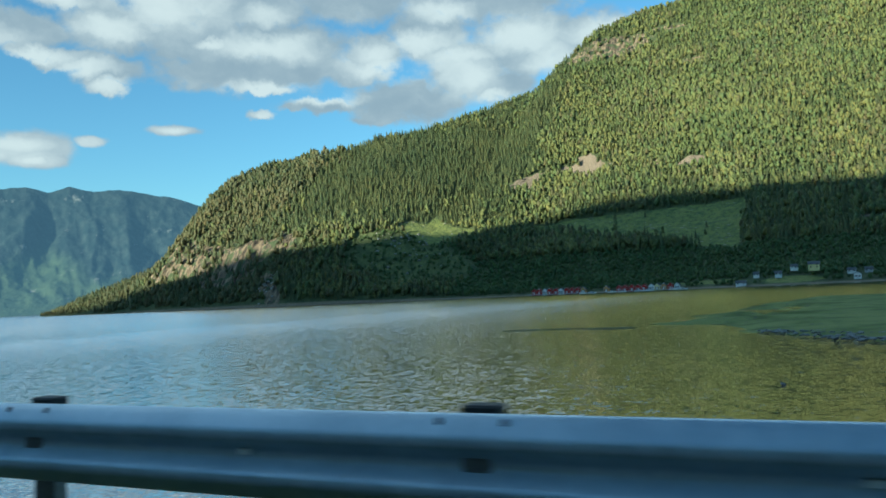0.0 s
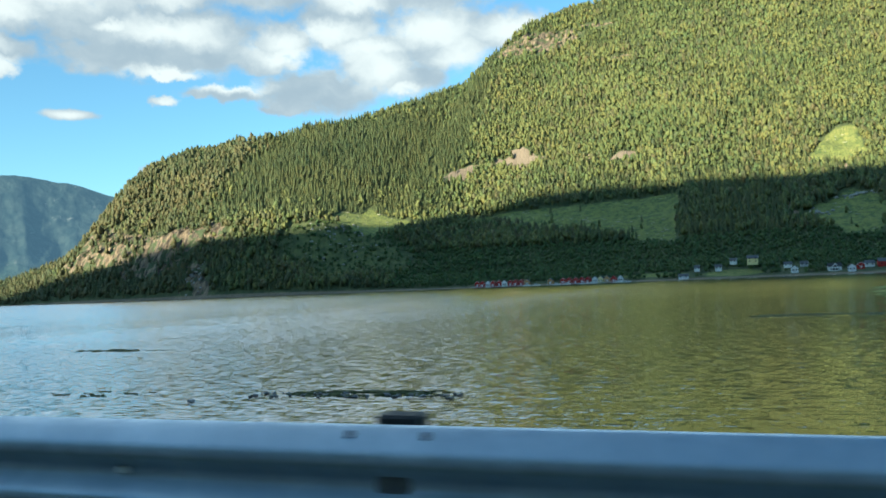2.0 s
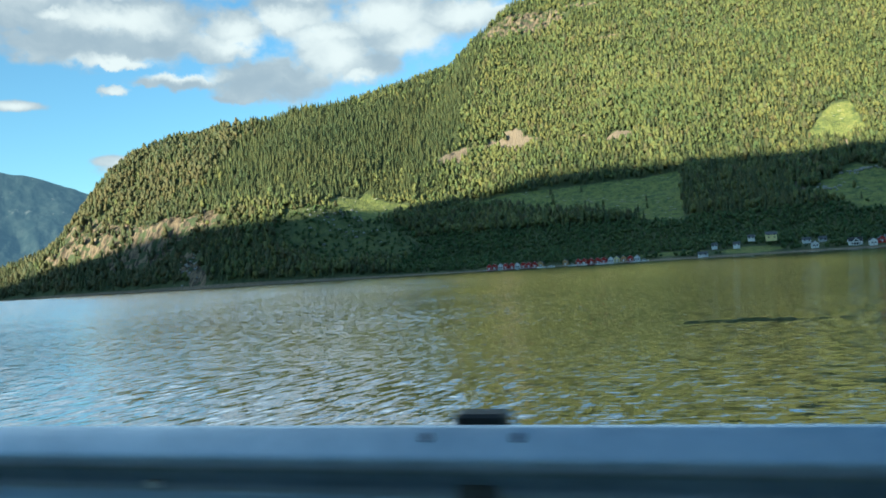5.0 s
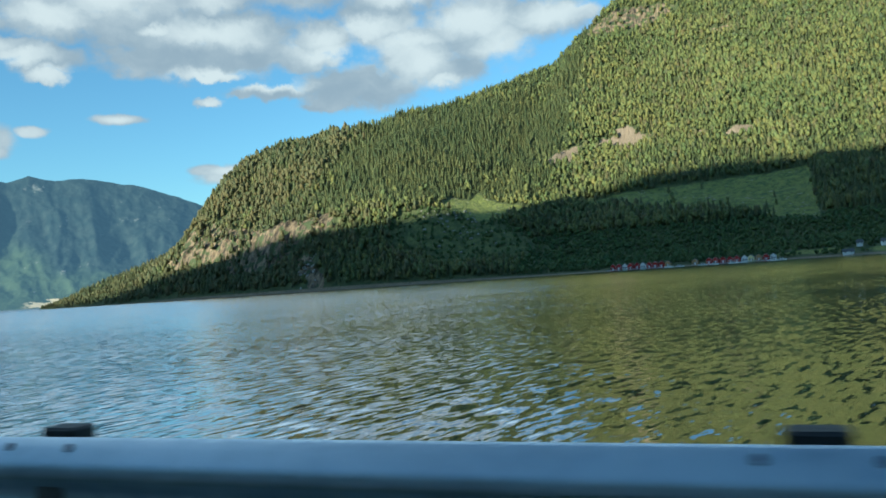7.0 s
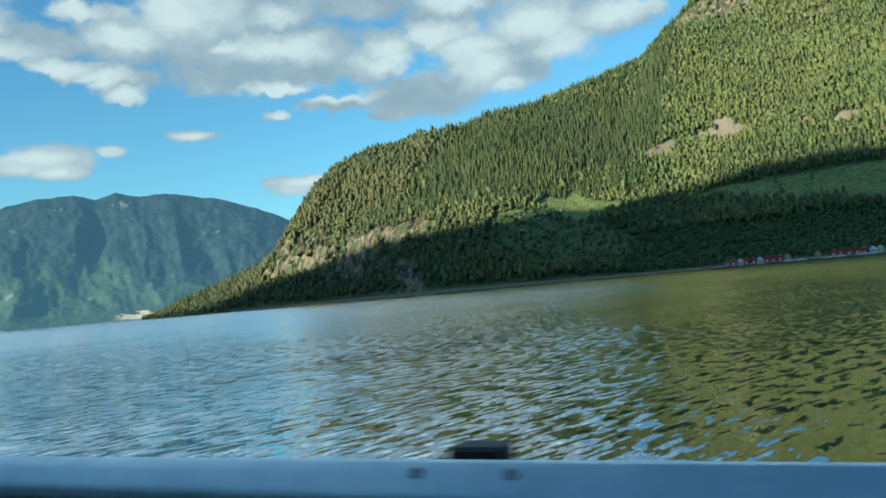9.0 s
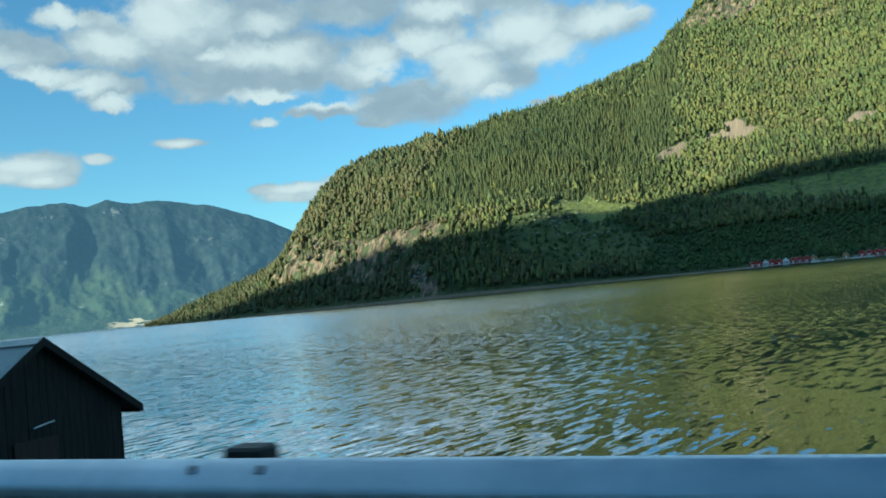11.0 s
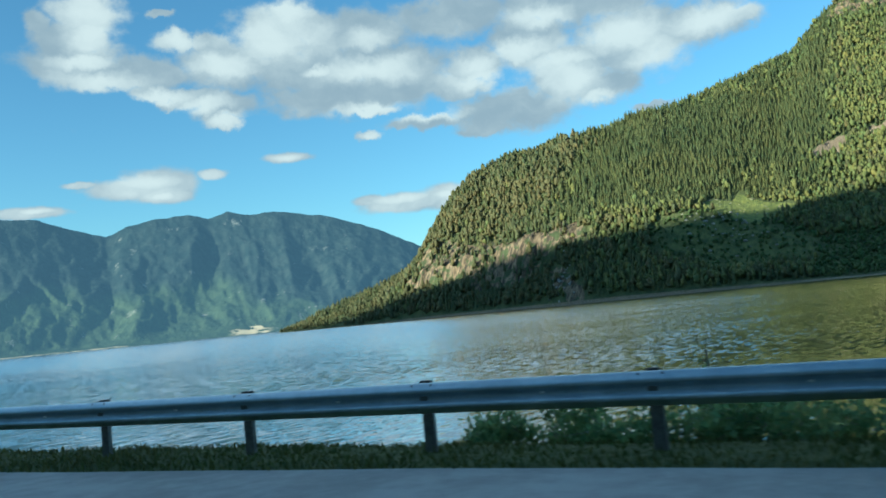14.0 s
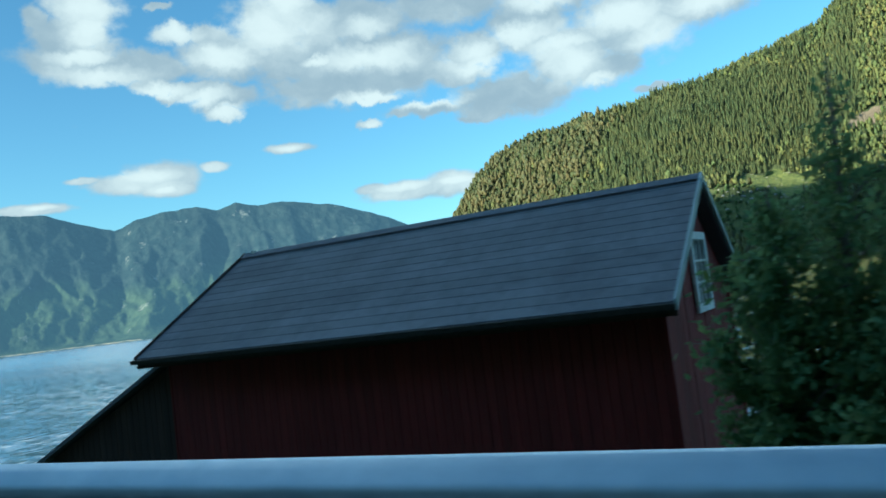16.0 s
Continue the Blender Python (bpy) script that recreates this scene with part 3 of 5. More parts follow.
# ---- far woods ----
def conifer_shape(rng):
    V, F = [], []
    for k, (z0, z1, r) in enumerate(((0.06, 0.58, 0.21), (0.34, 0.82, 0.15), (0.62, 1.0, 0.085))):
        b = len(V)
        sides = 6
        for i in range(sides):
            a = 2 * math.pi * (i + 0.5 * k) / sides + rng.uniform(-0.2, 0.2)
            q = r * rng.uniform(0.75, 1.2)
            V.append((q * math.cos(a), q * math.sin(a), z0 + rng.uniform(-0.04, 0.04)))
        V.append((rng.uniform(-0.01, 0.01), rng.uniform(-0.01, 0.01), z1))
        F += [(b + i, b + (i + 1) % sides, b + sides) for i in range(sides)]
    return np.array(V), np.array(F)


def ico(sub):
    bm = bmesh.new()
    bmesh.ops.create_icosphere(bm, subdivisions=sub, radius=1.0)
    V, F = np.array([v.co[:] for v in bm.verts]), np.array([[v.index for v in f.verts] for f in bm.faces])
    bm.free()
    return V, F


ICO1, ICO2 = ico(1), ico(2)


def broad_shape(rng, lumps=3):
    V, F, b = [], [], 0
    for k in range(lumps):
        a = 2 * math.pi * k / lumps + rng.uniform(-0.5, 0.5)
        top = k == lumps - 1
        r = rng.uniform(0.14, 0.20)
        c = np.array((rng.uniform(-0.05, 0.05), rng.uniform(-0.05, 0.05), 0.66)) if top else np.array((0.14 * math.cos(a), 0.14 * math.sin(a), rng.uniform(0.26, 0.60)))
        v = ICO1[0] * rng.uniform(0.55, 1.45, (len(ICO1[0]), 1)) * np.array((r, r, r * (1.9 if top else 1.3))) + c
        V.append(v)
        F.append(ICO1[1] + b)
        b += len(v)
    return np.concatenate(V), np.concatenate(F)


def scatter(name, shapes, P, H, W, rng, mat, label, category):
    """One mesh of many plants: P their feet, H their heights, W their widths against the height."""
    n = len(P)
    pick, turn = rng.randint(0, len(shapes), n), rng.uniform(0, 2 * math.pi, n)
    VV, FF, base = [], [], 0
    for k, (V, F) in enumerate(shapes):
        i = np.where(pick == k)[0]
        if not len(i):
            continue
        c, s = np.cos(turn[i])[:, None], np.sin(turn[i])[:, None]
        hx = (V[None, :, 0] * c - V[None, :, 1] * s) * (H[i] * W[i])[:, None]
        hy = (V[None, :, 0] * s + V[None, :, 1] * c) * (H[i] * W[i])[:, None]
        hz = V[None, :, 2] * H[i][:, None]
        v = np.stack([hx, hy, hz], -1) + P[i][:, None, :]
        f = F[None] + (np.arange(len(i)) * len(V))[:, None, None] + base
        VV.append(v.reshape(-1, 3))
        FF.append(f.reshape(-1, 3))
        base += len(i) * len(V)
    me = smooth_mesh(tri_mesh(name, np.concatenate(VV), np.concatenate(FF)))
    return tagged(put(name, me, mat), label, category, kind="stuff")


HOUSE_SPOTS = [(-74, 806), (-11, 822), (-28, 830), (-42, 826), (-62, 832), (24, 806), (20, 826), (34, 826), (57, 804), (70, 796), (78, 802), (86, 808), (98, 806), (112, 800), (126, 802)]


def build_woods():
    rng = np.random.RandomState(3)
    pyr = np.random.RandomState(5)
    step_m = 4.4
    gx, gy = np.meshgrid(np.arange(-1250, 300, step_m), np.arange(775, 1720, step_m), indexing="ij")
    x, y = (gx + rng.uniform(-0.45, 0.45, gx.shape) * step_m).ravel(), (gy + rng.uniform(-0.45, 0.45, gy.shape) * step_m).ravel()
    ys, yc, zc = hill_base(x)
    u = (y - ys) / (yc - ys)
    keep = (u > 0.012) & (u < 1.06) & ((x < 330) | (u < 0.8))
    x, y, u, zc = x[keep], y[keep], u[keep], zc[keep]
    z = hill_z(x, y)
    rock, grass, scree = hill_cover(x, y)
    scrub = np.maximum(ell(x, y, -475, 925, 105, 48), step(x, -420, -380) * (1 - step(x, 330, 380)) * (1 - step(z, 34, 60)))
    dens = (1 - 0.90 * np.clip(np.maximum(rock, 0.9 * hill_cover(x - 5, y + 7)[0]) * 1.15, 0, 1)) * (1 - 0.99 * np.clip(1.5 * grass, 0, 1)) * (1 - 0.97 * np.maximum(scree, 0.9 * step(hill_cover(x, y + 7)[2], 0.6, 0.95)))
    houses = (x > -297) & (x < -128) & (y < np.interp(x, SHORE_X, SHORE_Y) + 12)
    for hx, hy in HOUSE_SPOTS:
        houses |= (np.abs(x - hx) < 7.5) & (y > hy - 16) & (y < hy + 7)
    dens = np.where(houses, dens * 0.06, dens)
    keep = rng.rand(len(x)) < dens
    x, y, z, u, scrub, zc = x[keep], y[keep], z[keep], u[keep], scrub[keep], zc[keep]
    # spruce plantation on the middle slope, mixed wood elsewhere
    plantation = step(x, -760, -690) * (1 - step(x, -440, -370)) * step(z, 95, 112)
    spruce = 0.42 + 0.58 * plantation + 0.30 * (fbm(x / 120, y / 120, 2) - 0.5) * 2
    spruce = np.where((x > -330) & (z > 105) & (z < 150), 0.62, spruce)
    spruce = np.where((x > -85) & (x < 30) & (z > 25) & (z < 150), 0.74, spruce)
    pine = (0.80 * (1 - step(x, -700, -600)) + 0.22 + 0.5 * (fbm(x / 70 + 31, y / 70, 2) - 0.5)) * (1 - plantation)
    pine = np.where(x > -420, pine * 0.75, pine)
    is_c = (rng.rand(len(x)) < spruce) & (scrub < 0.5)
    size = 0.75 + 0.55 * fbm(x / 60, y / 60, 2)
    P = np.stack([x, y, z - 0.6], 1)
    hc = (rng.uniform(7.5, 16.0, len(x)) * size)
    hb = np.where(scrub > 0.5, rng.uniform(3.0, 7.5, len(x)), rng.uniform(8.5, 15.0, len(x)) * size)
    head = 1 - 0.45 * (1 - step(zc, 30, 120))
    cs, bs = [conifer_shape(pyr) for _ in range(6)], [broad_shape(pyr) for _ in range(6)]
    i = is_c
    scatter("spruce_forest", cs, P[i], hc[i] * head[i], rng.uniform(0.72, 1.1, i.sum()), rng, M_CONIFER, "dense dark spruce forest covering the steep hillside", "forest")
    is_p = ~is_c & (scrub < 0.5) & (rng.rand(len(x)) < pine)
    ps = [broad_shape(pyr, 4) for _ in range(6)]
    i = is_p
    scatter("pine_forest", ps, P[i], hc[i] * head[i], rng.uniform(0.75, 1.05, i.sum()), rng, M_PINE, "dark round-crowned pines on the rocky slope", "forest")
    i = ~is_c & ~is_p & (scrub < 0.5)
    scatter("broadleaf_forest", bs, P[i], hb[i] * head[i], rng.uniform(0.72, 1.08, i.sum()), rng, M_BROAD, "mixed light green broadleaf forest on the hillside", "forest")
    i = ~is_c & (scrub >= 0.5)
    scatter("hillside_scrub", bs, P[i], hb[i], rng.uniform(1.1, 1.7, i.sum()), rng, M_SCRUB, "low green scrub above the far shore", "scrub")


build_woods()


def felled_logs():
    """Pale logs and stumps left lying on the clearings."""
    rng = np.random.RandomState(19)
    x, y = rng.uniform(-380, 190, 2600), rng.uniform(880, 1190, 2600)
    x, y = np.concatenate([x, rng.uniform(-540, -430, 500)]), np.concatenate([y, rng.uniform(890, 1040, 500)])
    grass = hill_cover(x, y)[1]
    i = (grass > 0.4) & (rng.rand(len(x)) < 0.16 + 0.5 * (fbm(x / 30, y / 30, 2) > 0.62))
    x, y = x[i], y[i]
    ring = [(-0.5, 0.06 * math.cos(a), 0.07 + 0.06 * math.sin(a)) for a in np.linspace(0, 2 * math.pi, 6)[:-1]] + [(0.5, 0.045 * math.cos(a), 0.07 + 0.045 * math.sin(a)) for a in np.linspace(0, 2 * math.pi, 6)[:-1]]
    faces = [(k, (k + 1) % 5, 5 + (k + 1) % 5) for k in range(5)] + [(k, 5 + (k + 1) % 5, 5 + k) for k in range(5)] + [(0, 2, 1), (0, 3, 2), (0, 4, 3), (5, 6, 7), (5, 7, 8), (5, 8, 9)]
    log = (np.array(ring), np.array(faces))
    P = np.stack([x, y, hill_z(x, y) + 0.1], 1)
    scatter("felled_logs", [log], P, rng.uniform(2.0, 6.0, len(x)), rng.uniform(0.8, 1.2, len(x)), rng, M_LOG, "pale felled logs lying on the clearings", "logs")


felled_logs()


def boulders():
    """Pale rocks lying in the clearings and along the stream bed."""
    rng = np.random.RandomState(23)
    spots = []
    for cx, cy, rx, ry, count in ((56, 1038, 14, 8, 46), (107, 1083, 4, 14, 30), (28, 1017, 3, 16, 26), (32, 970, 4, 20, 26), (112, 1017, 18, 4, 34), (66, 976, 10, 12, 14), (-500, 950, 45, 30, 60), (-672, 870, 16, 20, 40)):
        spots.append(np.stack([rng.normal(cx, rx * 0.6, count), rng.normal(cy, ry * 0.6, count)], 1))
    x, y = np.concatenate(spots).T
    shapes = []
    for k in range(5):
        V = ICO2[0] * (1 + 0.28 * (rng.rand(len(ICO2[0]), 1) - 0.5)) * np.array((0.5, 0.42, 0.36))
        shapes.append((V, ICO2[1]))
    scatter("boulders", shapes, np.stack([x, y, hill_z(x, y) + 0.2], 1), rng.uniform(1.6, 4.6, len(x)), rng.uniform(0.9, 1.4, len(x)), rng, M_BOULDER, "pale weathered boulders in the hillside clearings", "boulders")


boulders()


# ---- the mountain that closes the fjord, far to the left ----
FAR_AZ = [20, 30, 34.7, 38.7, 41.8, 44.9, 46.5, 48.0, 49.3, 50.6, 53.0, 54.6, 55.9, 58.0, 60.0, 61.9, 66, 72, 80, 100]
FAR_EL = [1.5, 3.6, 4.96, 6.9, 7.85, 8.3, 8.2, 8.5, 8.14, 8.43, 8.24, 7.87, 7.22, 7.86, 8.53, 8.63, 8.9, 8.2, 7.5, 6.5]


def build_far():
    nu, nv = 620, 90
    az, v = np.meshgrid(np.linspace(20, 100, nu), np.linspace(-0.03, 1, nv), indexing="ij")
    crest = 4620.0 * np.tan(np.radians(np.interp(az, FAR_AZ, FAR_EL))) + 16 * (fbm(az / 0.8, az * 0 + 4, 4) - 0.5)
    k = np.sin(np.pi * np.clip(v, 0, 1)) ** 0.8
    bend = az + 5.0 * (fbm(az / 9, v * 1.6, 3) - 0.5) + 2.2 * v
    lean = az - 3.4 * v + 5.0 * (fbm(az / 5 + 40, v * 2.2, 3) - 0.5)
    spur = 1 - np.abs(2 * fbm(bend / 6.5, v * 0.7 + 3, 3) - 1)
    side = 1 - np.abs(2 * fbm(lean / 3.0 + 20, v * 1.8 + 9, 3) - 1)
    gully = 1 - np.abs(2 * fbm((bend - 2.0 * v) / 1.0 + 5, v * 1.3 + 2, 3) - 1)
    r = 3720 + 900 * v - 230 * (spur - 0.72) * k - 74 * (side - 0.72) * k * (1.15 - v) - 26 * (gully - 0.72) * k - 34 * (fbm(az / 0.9 + 7, v * 5, 4) - 0.5) * k
    shelf = 0.9 * step(az, 54, 58) * (1 - step(v, 0.05, 0.25))
    z = crest * np.clip(v, -1, 1) ** 1 * (0.55 + 0.45 * v) * (1 - 0.6 * shelf) + 46 * (fbm(az / 0.55, v * 14, 4) - 0.5) * step(v, 0.02, 0.2) * (1 - step(v, 0.93, 1.0)) * 0.6
    z = np.where(v < 0, v * 200, z)
    a = np.radians(az)
    me = smooth_mesh(tri_mesh("far_mountain", np.stack([-275 - r * np.sin(a), r * np.cos(a), z], -1).reshape(-1, 3), grid_faces(nu, nv)))
    quarry = np.exp(-((az - 47.0) / 1.5) ** 2) * (v > 0.004) * (v < 0.05 + 0.05 * fbm(az / 0.4, v * 0, 2)) + 0.7 * (v > 0) * (v < 0.018) * (az > 55)
    quarry = quarry * step(fbm(az / 0.5, v * 60, 3), 0.34, 0.52)
    # up to top the slope is painted sunlit, above it shaded
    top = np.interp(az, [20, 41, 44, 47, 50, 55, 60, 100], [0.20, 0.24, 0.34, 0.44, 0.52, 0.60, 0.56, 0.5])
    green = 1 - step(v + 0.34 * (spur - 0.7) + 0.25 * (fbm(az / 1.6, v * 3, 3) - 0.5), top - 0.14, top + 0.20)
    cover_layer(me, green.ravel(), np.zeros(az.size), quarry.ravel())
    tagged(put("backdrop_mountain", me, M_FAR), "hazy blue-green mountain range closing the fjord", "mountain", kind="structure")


build_far()

# ---- the mountain behind the road, whose shadow lies on the water and the lower slope ----
BACK_X = [-4000, -2300, -2050, -1950, -1850, -1750, -1650, -1550, -1450, -1350, -1250, -1150, -1050, -950, -850, -750, -400, 1500]
BACK_Z = [440, 482, 502, 502, 504, 516, 526, 548, 557, 570, 617, 672, 676, 666, 658, 654, 654, 560]


def build_back():
    nu, nv = 360, 50
    x, v = np.meshgrid(np.linspace(-3900, 1500, nu), np.linspace(0, 1.15, nv), indexing="ij")
    y = -16 - 740 * v
    top = np.interp(x, BACK_X, BACK_Z)
    z = 3.3 + (top - 3.3) * np.where(v < 1, v ** 1.15, 1 - (v - 1) * 0.8) + 14 * (fbm(x / 22, y / 22, 3) - 0.5) * step(v, 0.05, 0.3)
    me = smooth_mesh(tri_mesh("back_hill", np.stack([x, y, z], -1).reshape(-1, 3), grid_faces(nu, nv)))
    cover_layer(me, 0.2 * np.ones(x.size), np.zeros(x.size), np.zeros(x.size))
    tagged(put("ground_mountain_behind", me, M_HILL), "wooded mountainside rising behind the road", "hillside", kind="structure")


build_back()


# ---- water ----
def build_water():
    xs = np.concatenate([[-7000, -5500, -4200, -3000, -2200, -1600, -1200, -900, -700, -560, -470, -400], np.arange(-342, 46, 4.0), [60, 90, 140, 220, 340, 520, 900, 1600, 3000, 6000]])
    ys = np.concatenate([np.arange(2.0, 112, 3.0), np.linspace(118, 1100, 44), np.linspace(1250, 6500, 18)])
    x, y = np.meshgrid(xs, ys, indexing="ij")
    near = step(x, -360, -335) * (1 - step(x, 40, 60)) * step(y, 5, 9) * (1 - step(y, 60, 110))
    swell = 0.05 * near * (fbm(x / 9, y / 6, 3) - 0.5)
    me = smooth_mesh(tri_mesh("fjord", np.stack([x, y, swell], -1).reshape(-1, 3), grid_faces(len(xs), len(ys))))
    tagged(put("water", me, M_WATER), "rippled dark green fjord water reflecting sky and hill", "water", kind="structure")


build_water()

# ---- the near bank and the road ----
ROAD_X = [-420, -340, -302, -284, -265, -247, -210, -164, -137, -109, -60, -30, 0, 60, 160]
ROAD_Y = [-16.0, -7.6, -4.0, -2.6, -1.4, -0.45, 0.75, 1.83, 2.22, 2.1, 0.82, 0.22, 0.0, 0.0, 0.0]
RAIL_X = [-420, -340, -305.4, -301.8, -297.4, -255.5, -249, -240, -211, -164, -138, -109, -60, -31, -1, 60, 160]
RAIL_Y = [-14.14, -5.74, -2.54, -2.18, -1.74, 1.09, 1.31, 1.68, 2.41, 3.48, 3.93, 4.03, 2.81, 2.18, 2.33, 2.36, 2.36]
BAY_X = [-301.6, -298, -295, -292, -288, -285, -279.3, -275.5, -269, -265, -260, -256.6, -253.8, -251, -249.3, -247.6]
BAY_Y = [4.00, 3.95, 3.9, 3.95, 4.1, 4.15, 4.5, 4.8, 5.6, 5.9, 5.85, 5.3, 4.7, 4.0, 3.35, 2.7]
BAY_Z = [3.44, 3.85, 4.05, 4.13, 4.15, 4.15, 4.15, 4.15, 4.15, 4.15, 4.15, 4.15, 4.15, 4.15, 4.15, 4.15]
ROAD_Z = 3.72


def curve_y(x, X, Y):
    """A smooth line through the given places."""
    k = np.linspace(-4, 4, 9)
    w = np.exp(-(k / 2.2) ** 2)
    return sum(wi * np.interp(x + ki, X, Y) for wi, ki in zip(w, k)) / w.sum()


def pave_edge(x):
    """How far the paving reaches towards the fjord: the lane's edge, and the lay-by."""
    bay = step(x, -299.4, -296.2) * (1 - step(x, -257.6, -256.4))
    verge = np.interp(x, [-294, -284, -276, -266, -261, -257], [1.24, 1.15, 1.05, 0.85, 0.45, 0.3])
    return np.interp(x, RAIL_X, RAIL_Y) - 0.75 + bay * (np.interp(x, BAY_X, BAY_Y) - np.interp(x, RAIL_X, RAIL_Y) + 0.75 - verge)


def bank_z(x, y):
    bay = step(x, -302, -298.6) * (1 - step(x, -258, -250))
    drop = step(x, -306, -302.6) * (1 - step(x, -258, -250))
    barn = step(x, -335, -318) * (1 - step(x, -303, -297))
    hut = step(x, -241, -235) * (1 - step(x, -225, -219))
    brink = np.where(bay > 0.02, np.maximum(np.interp(x, BAY_X, BAY_Y) + 0.35, np.interp(x, RAIL_X, RAIL_Y) + 0.45), np.interp(x, RAIL_X, RAIL_Y) + 0.45)
    top = ROAD_Z - 0.02 - 0.26 * drop * step(y, -1, 1.5)
    toe = brink + 4.8 + 1.2 * (vnoise(x / 5, y * 0 + 3.0) - 0.5) + 11.0 * hut + 9 * barn
    u = (y - brink) / (toe - brink)
    low = 0.75 * hut + 1.7 * barn
    z = np.where(u <= 0, top, top + (low - top) * step(u, 0.0, np.where(low > 0.3, 0.35, 1.0)))
    z = np.where(u > 0.72, z - (z + 1.6) * step(u, 0.72, 1.1), z)
    return z + 0.10 * (fbm(x / 1.3, y / 1.3, 3) - 0.5) * step(u, -0.05, 0.1)


def build_bank():
    xs = np.concatenate([np.linspace(-900, -345, 60)[:-1], np.linspace(-345, -216, 330), np.linspace(-215.5, 20, 360), np.linspace(21, 700, 60)])
    v = np.concatenate([np.linspace(-24, -9, 6)[:-1], np.linspace(-9, 0, 8)[:-1], np.linspace(0, 24, 74)])
    x, k = np.meshgrid(xs, v, indexing="ij")
    y = k + np.interp(x, ROAD_X, ROAD_Y)
    z = bank_z(x, y)
    me = smooth_mesh(tri_mesh("bank", np.stack([x, y, z], -1).reshape(-1, 3), grid_faces(len(xs), len(v))))
    tagged(put("ground", me, M_LAND), "grassy roadside bank falling to the stony fjord shore", "ground", kind="structure")
    xs = np.concatenate([np.linspace(-420, -300, 60)[:-1], np.linspace(-300, -245, 110), np.linspace(-244, 160, 200)])
    x, s = np.meshgrid(xs, np.linspace(0, 1, 12), indexing="ij")
    lo, hi = np.interp(x, ROAD_X, ROAD_Y) - 5.6, pave_edge(x) + 0.12 * (fbm(x / 1.7, x * 0, 3) - 0.5)
    y = lo + s * (hi - lo)
    bay = step(x, -306, -302.6) * (1 - step(x, -258, -250))
    z = ROAD_Z + 0.015 - 0.26 * bay * step(y, -1, 1.5)
    me = smooth_mesh(tri_mesh("asphalt", np.stack([x, y, z], -1).reshape(-1, 3), grid_faces(len(xs), 12)))
    tagged(put("road", me, M_ASPHALT), "worn grey asphalt road widening into a lay-by", "road", kind="structure")


build_bank()

# ---- guardrails ----
WAVE = [(0.005, 0.0), (0.022, -0.003), (0.045, -0.022), (0.070, -0.052), (0.082, -0.066), (0.083, -0.092), (0.070, -0.106), (0.018, -0.138), (0.012, -0.156), (0.018, -0.174),
        (0.070, -0.206), (0.083, -0.220), (0.082, -0.246), (0.070, -0.260), (0.045, -0.290), (0.022, -0.309), (0.005, -0.312)]


def beam_mesh(P, thick=0.004):
    """A W-profile beam along the points P of its upper back edge; the road is on the profile's front."""
    P = np.array(P)
    T = np.gradient(P, axis=0)
    T /= np.linalg.norm(T, axis=1)[:, None]
    N = np.stack([-T[:, 1], T[:, 0], 0 * T[:, 0]], 1)
    N /= np.linalg.norm(N, axis=1)[:, None]
    front = [(d, z) for d, z in WAVE]
    ring = front + [(d - thick, z) for d, z in front[::-1]]
    k = len(ring)
    V = np.stack([P + N * d + np.array((0, 0, z)) for d, z in ring], 1).reshape(-1, 3)
    F = []
    for i in range(len(P) - 1):
        for j in range(k):
            F.append((i * k + j, i * k + (j + 1) % k, (i + 1) * k + (j + 1) % k, (i + 1) * k + j))
    return smooth_mesh(tri_mesh("beam", V, F))


def rail_bits():
    bits = {}
    for name, bm in (("post", None), ("cap", None), ("bracket", None), ("bolt", None), ("reflector", None)):
        bm = bmesh.new()
        if name == "post":           # a C-section post
            for x0, x1, y0, y1 in ((-0.06, 0.06, 0.0, 0.008), (-0.06, -0.052, 0.008, 0.06), (0.052, 0.06, 0.008, 0.06)):
                box(bm, x0, x1, y0, y1, -1.1, 0.0)
        elif name == "cap":
            box(bm, -0.064, 0.064, -0.010, 0.076, -0.03, 0.020, 0.008)
        elif name == "bracket":
            box(bm, -0.05, 0.05, -0.055, 0.0, -0.235, -0.075, 0.01)
        elif name == "bolt":
            bmesh.ops.create_cone(bm, cap_ends=True, segments=8, radius1=0.017, radius2=0.012, depth=0.014)
        else:
            box(bm, -0.024, 0.024, -0.008, 0.008, -0.010, 0.010, 0.003)
        me = bpy.data.meshes.new(name)
        bm.to_mesh(me)
        bm.free()
        bits[name] = me
    return bits


BITS = rail_bits()


